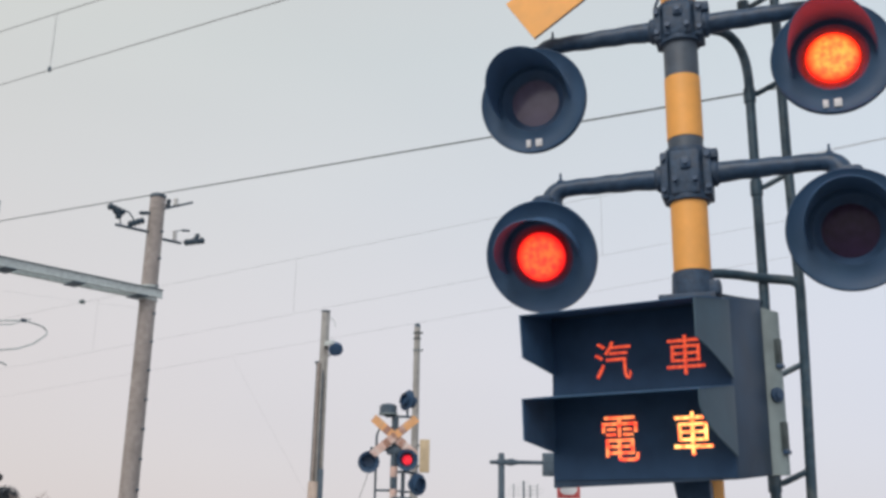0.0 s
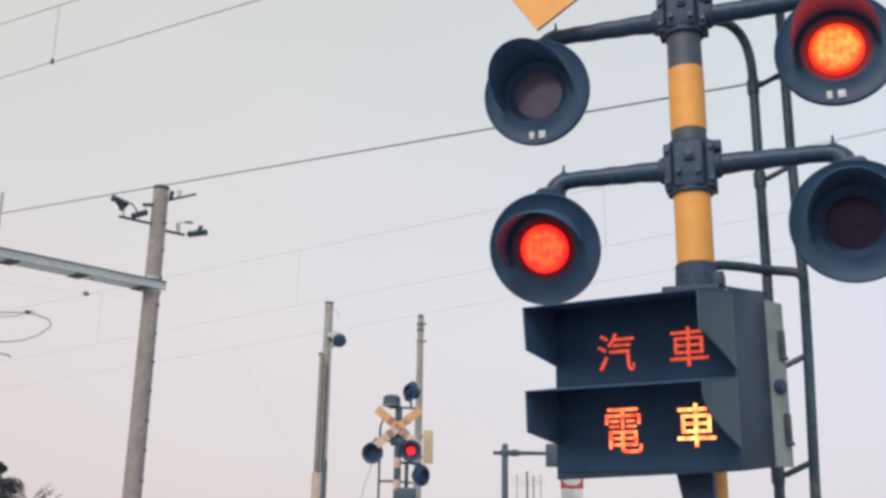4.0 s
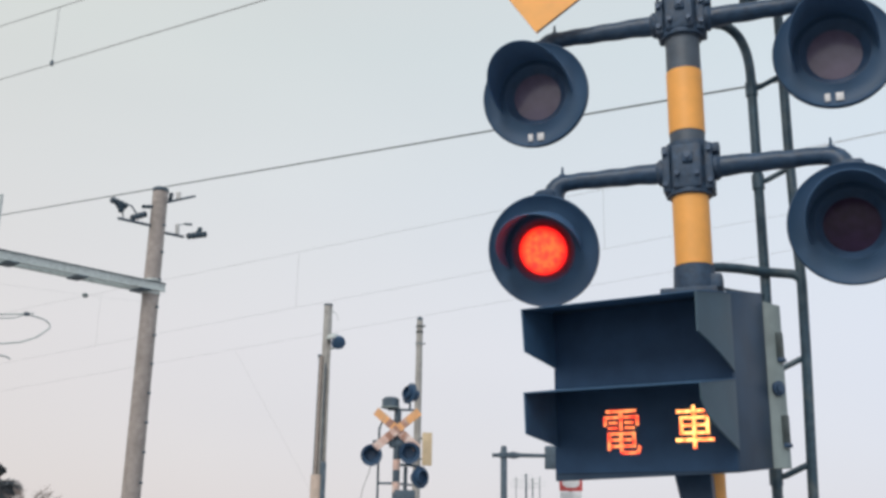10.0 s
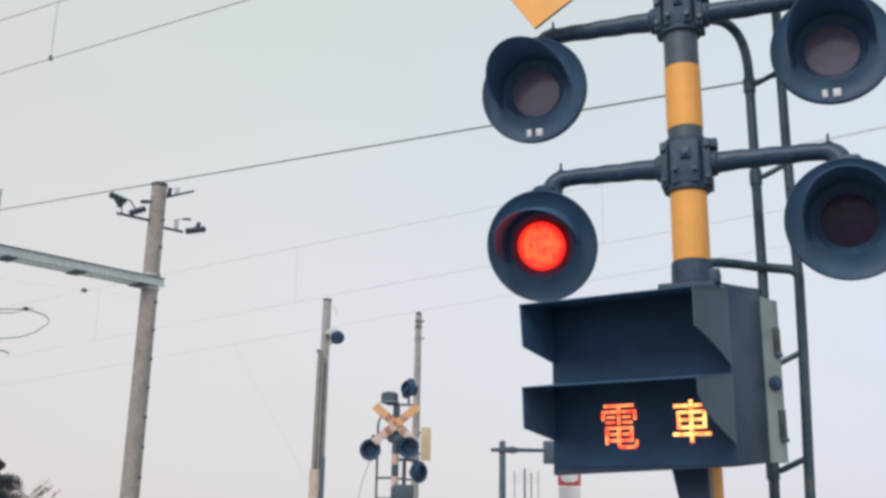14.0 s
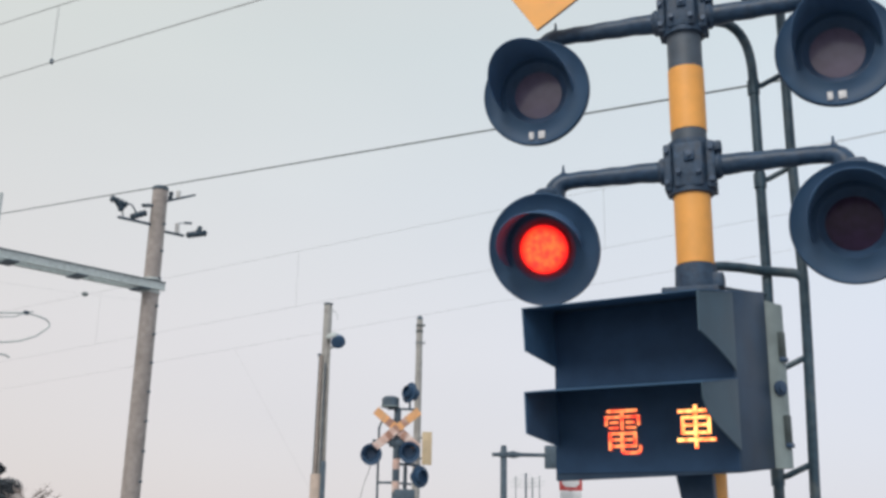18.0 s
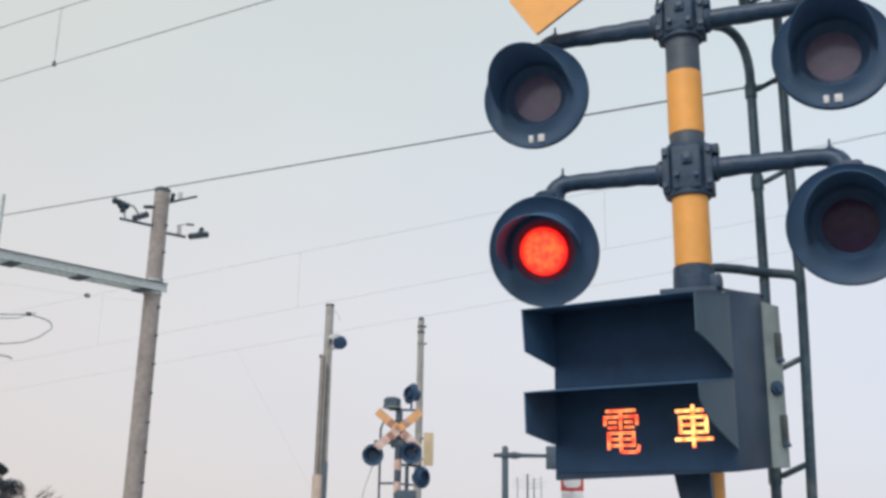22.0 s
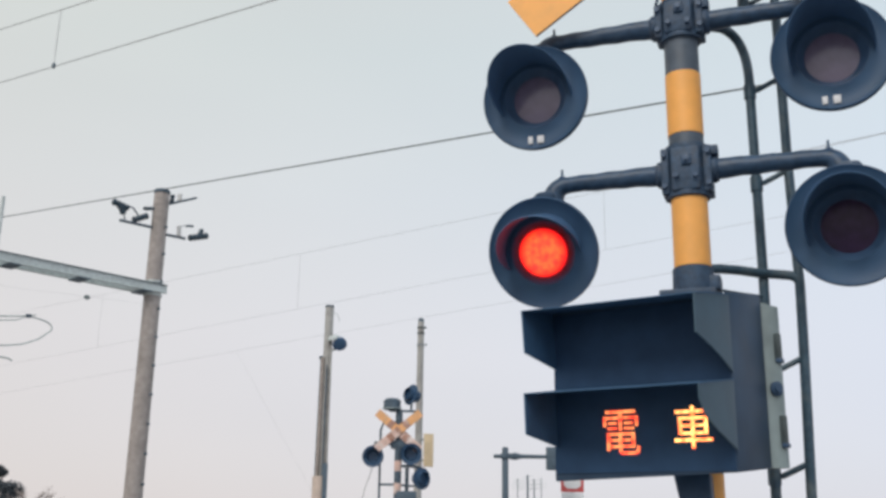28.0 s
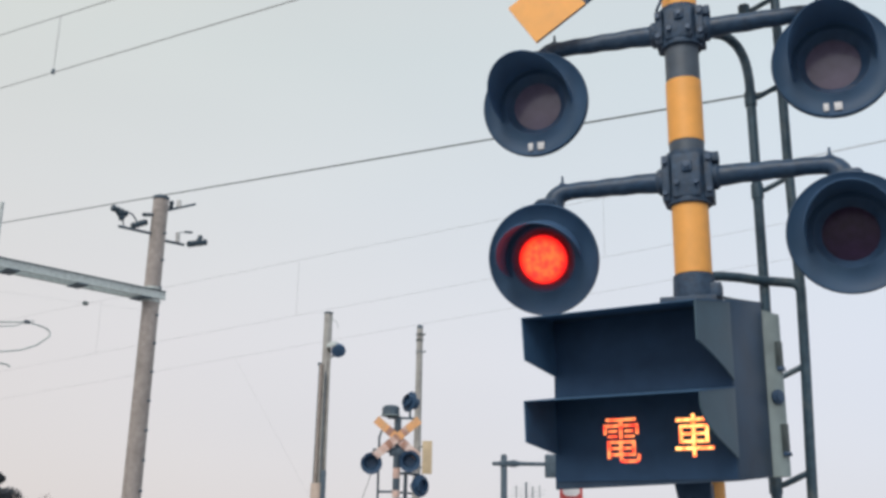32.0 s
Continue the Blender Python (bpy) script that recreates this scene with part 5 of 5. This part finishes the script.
    for x0, x1 in ((3.7, 4.7), (5.0, 5.5)) if not rear else ((L - 1.1, L - 0.75),):
        bm = B()
        box(bm, x0, x1, 0.15, 0.95, 3.44, 3.63, 0.05)
        part("roof_box", bm, M_ROOF, car, "pale grey box on the roof")
    # underframe and wheels
    for xb in (3.6, L - 3.6):
        bm = B()
        box(bm, xb - 1.5, xb + 1.5, -1.0, 1.0, 0.5, 0.78, 0.04)
        bog = part("bogie", bm, M_ROOFDARK, car)
        for xw in (xb - 1.05, xb + 1.05):
            for y in (-0.5335, 0.5335):
                bm = B()
                lathe(bm, [(0, -0.06), (0.43, -0.06), (0.43, 0.05), (0.46, 0.05), (0.46, 0.075), (0.0, 0.075)], pose(xw, y, 0.43, 90 if y > 0 else -90, 0, 0), 32)
                part("wheel", bm, M_RAIL, bog)
    bm = B()
    box(bm, 6.2, L - 6.2, -1.15, 1.15, 0.35, 0.9, 0.03)
    part("equipment_box", bm, M_ROOFDARK, car)
    if rear:
        # cab end: rounded in plan, orange mask round dark windows, domed header
        bm = B()
        rings = []
        for z, k, back in ((0.7, 1.0, 0.0), (2.95, 1.0, 0.0), (3.14, 0.985, 0.03), (3.30, 0.90, 0.12), (3.44, 0.72, 0.26), (3.52, 0.45, 0.42)):
            ring = [(0.0, 1.475), (-0.10, 1.38), (-0.24, 1.10), (-0.34, 0.70), (-0.36, 0.0), (-0.34, -0.70), (-0.24, -1.10), (-0.10, -1.38), (0.0, -1.475)]
            rings.append([bm.verts.new((min(-0.001, x + back), y * k, z)) for x, y in ring])
        for a, b in zip(rings, rings[1:]):
            for q in range(8):
                bm.faces.new((a[q], a[q + 1], b[q + 1], b[q]))
        bm.faces.new(rings[-1])
        bm.faces.new(rings[0][::-1])
        cab = part("cab_front", bm, M_CABGREY, car, "grey rounded cab end")
        bm = B()
        box(bm, -0.385, -0.362, -0.80, 0.80, 1.0, 2.93, 0.01)
        part("orange_panel", bm, M_ORANGE, cab, "orange mask round the cab windows")
        for y in (-0.40, 0.40):
            bm = B()
            box(bm, -0.398, -0.386, y - 0.27, y + 0.27, 1.85, 2.58, 0.008)
            part("windscreen", bm, M_WINDARK, cab, "brown-tinted windscreen")
        for y in (-1.22, 1.22):
            bm = B()
            box(bm, -0.05, 0.05, -0.2, 0.2, 1.9, 2.75, 0.008, pose(-0.165, y, 0, 0, 0, 55 if y > 0 else -55))
            part("corner_window", bm, M_WINDARK, cab)
        for y in (-1.05, 1.05):
            bm = B()
            lathe(bm, [(0, 0), (0.08, 0), (0.08, 0.02), (0, 0.03)], pose(-0.255, y, 1.5, 0, -90, 0), 16)
            part("tail_lamp", bm, M_REDPANEL, cab)
        bm = B()
        box(bm, L - 2.75, L - 0.93, HALF_W + 0.0065, HALF_W + 0.0075, 2.20, 2.985)
        part("blue_panel", bm, M_BLUEPANEL, car, "blue painted end panel", smooth=False)
        bm = B()
        box(bm, L - 0.32, L - 0.02, HALF_W + 0.0065, HALF_W + 0.0075, 2.20, 2.985)
        part("blue_panel", bm, M_PALEBLUE, car, "pale blue end panel", smooth=False)
        bm = B()
        prism(bm, [(0.02, 1.62), (2.05, 1.62), (2.05, 2.22), (0.95, 2.25), (0.70, 2.36), (0.02, 2.36)], HALF_W + 0.0065, HALF_W + 0.0085)
        part("orange_panel", bm, M_ORANGE, car, "orange side panel behind the cab", smooth=False)
        bm = B()
        box(bm, 2.50, 2.98, HALF_W + 0.0015, HALF_W + 0.0055, 2.16, 2.86)
        part("cab_door_window", bm, M_BLUE, car, "dark blue cab door window", smooth=False)
        for x, mat, words in ((L - 2.62, M_REDPANEL, "red lit side display"), (L - 1.52, M_REDFADED, "dim reddish side display")):
            bm = B()
            box(bm, x - 0.06, x + 0.60, HALF_W + 0.008, HALF_W + 0.012, 2.28, 2.62)
            plate = part("display_plate", bm, M_PALEBLUE, car, "pale plate behind the display", smooth=False)
            bm = B()
            box(bm, x, x + 0.52, HALF_W + 0.0125, HALF_W + 0.018, 2.36, 2.56)
            part("side_display", bm, mat, plate, words, smooth=False)
    else:
        bm = B()
        for a, b, mat in ((0.30, 1.05, M_PALEBLUE), (1.05, 1.40, M_BLUEPANEL), (1.75, 2.50, M_PALEBLUE)):
            bm = B()
            box(bm, a, b - 0.004, HALF_W + 0.0065, HALF_W + 0.0075, 2.20, 2.985)
            part("blue_panel", bm, mat, car, "pale blue end panel", smooth=False)
        bm = B()
        bm = B()
        prism(bm, [(-HALF_W, 0.7), (HALF_W, 0.7), (HALF_W, 3.1), (HALF_W - 0.25, 3.36), (0.6, 3.53), (-0.6, 3.53), (-HALF_W + 0.25, 3.36), (-HALF_W, 3.1)], L + 0.001, L + 0.28, "yz")
        cab = part("cab_front", bm, M_STAINLESS, car, "stainless cab end")
        bm = B()
        box(bm, L + 0.282, L + 0.30, -1.25, 1.25, 2.0, 3.0, 0.01)
        part("windscreen", bm, M_ROOFDARK, cab)
    bm = B()
    box(bm, -0.28 if not rear else L + 0.002, -0.002 if not rear else L + 0.28, -1.38, 1.38, 1.0, 3.40, 0.03)
    part("gangway", bm, M_ROOF, car, "pale grey full-width gangway cover")
    return car


# ---- what moves: blinking lamps, the sign and the train ----
UPPER_OFF = 8.88


def blink_rows(on_spans, k, end=32.0):
    """Rows for a lamp element: forward in its lens while lit, drawn back into the housing while dark."""
    inn, out = pose(0, UNLIT * k, 0), pose(0, LIT * k, 0)
    rows = []
    first = on_spans and on_spans[0][0] <= 0
    rows.append((0.0, out if first else inn))
    for a, b in on_spans:
        if a > 0:
            rows += [(a - 0.034, inn), (a, out)]
        if b < end:
            rows += [(b - 0.034, out), (b, inn)]
    rows.append((end, rows[-1][1]))
    return rows


def motions():
    beat = 2.057
    starts = [0.985 + 2.052 * i - (0.05 if i > 1 else 0.0) for i in range(16)]
    ll = [(0.0, 0.06)] + [(a, min(32.0, 2.10 + beat * i)) for i, a in enumerate(starts)]
    lr = [(0.08, 0.97)] + [(2.05 + beat * i, a - 0.015) for i, a in enumerate(starts[1:])]
    up = [0.45 + 0.6 * i for i in range(-1, 15)]
    ul = [(max(0.0, a), min(UPPER_OFF, a + 0.6)) for i, a in enumerate(up) if i % 2 == 1 and a < UPPER_OFF]
    ur = [(max(0.0, a), min(UPPER_OFF, a + 0.6)) for i, a in enumerate(up) if i % 2 == 0 and a < UPPER_OFF]
    for key, spans in (("ll", ll), ("lr", lr), ("ul", ul), ("ur", ur)):
        walk(near_lamps[key], blink_rows(spans, 1.0))
    for key, spans in (("fl", ul), ("fr", ur)):
        walk(far_lamps[key], blink_rows(spans, 0.163 / 0.183))
    for ob in upper_row:
        x, y, z = ob.location
        walk(ob, [(0.0, pose(x, y, z)), (UPPER_OFF - 0.04, pose(x, y, z)), (UPPER_OFF, pose(x, y + 0.05, z)), (32.0, pose(x, y + 0.05, z))])
    def nose(t):
        """How far the front of the train has come along the track: it slows down."""
        u = min(max(t - 1.7, 0.0), 1.65)
        return 6.4 + 36.4 * min(t - 1.7, 0.0) + 36.4 * u - 3.5 * u * u + 24.85 * max(t - 3.35, 0.0)
    for car, behind in ((front_car, CAR), (rear_car, 2 * CAR + 0.56)):
        times = [0.0, 0.75] + [1.25 + 0.25 * i for i in range(11)] + [6.0, 15.0, 32.0]
        walk(car, [(t, Matrix.Translation(rail_point(nose(t) - behind, FAR_TRACK, RAILZ - 0.03)) @ RAIL_POSE) for t in times])


build_ground()
near_signal, near_lamps = build_near_signal()
upper_row = build_direction_sign(near_signal)
build_ladder()
build_catenary_pole()
build_steady_arm()
build_wires()
build_line_poles()
far_lamps = build_far_signal()
build_road_furniture()
build_trees()
front_car = build_train_car("stainless front car of a commuter train with orange stripes", False)
rear_car = build_train_car("stainless rear car of a commuter train with orange cab end", True)
motions()
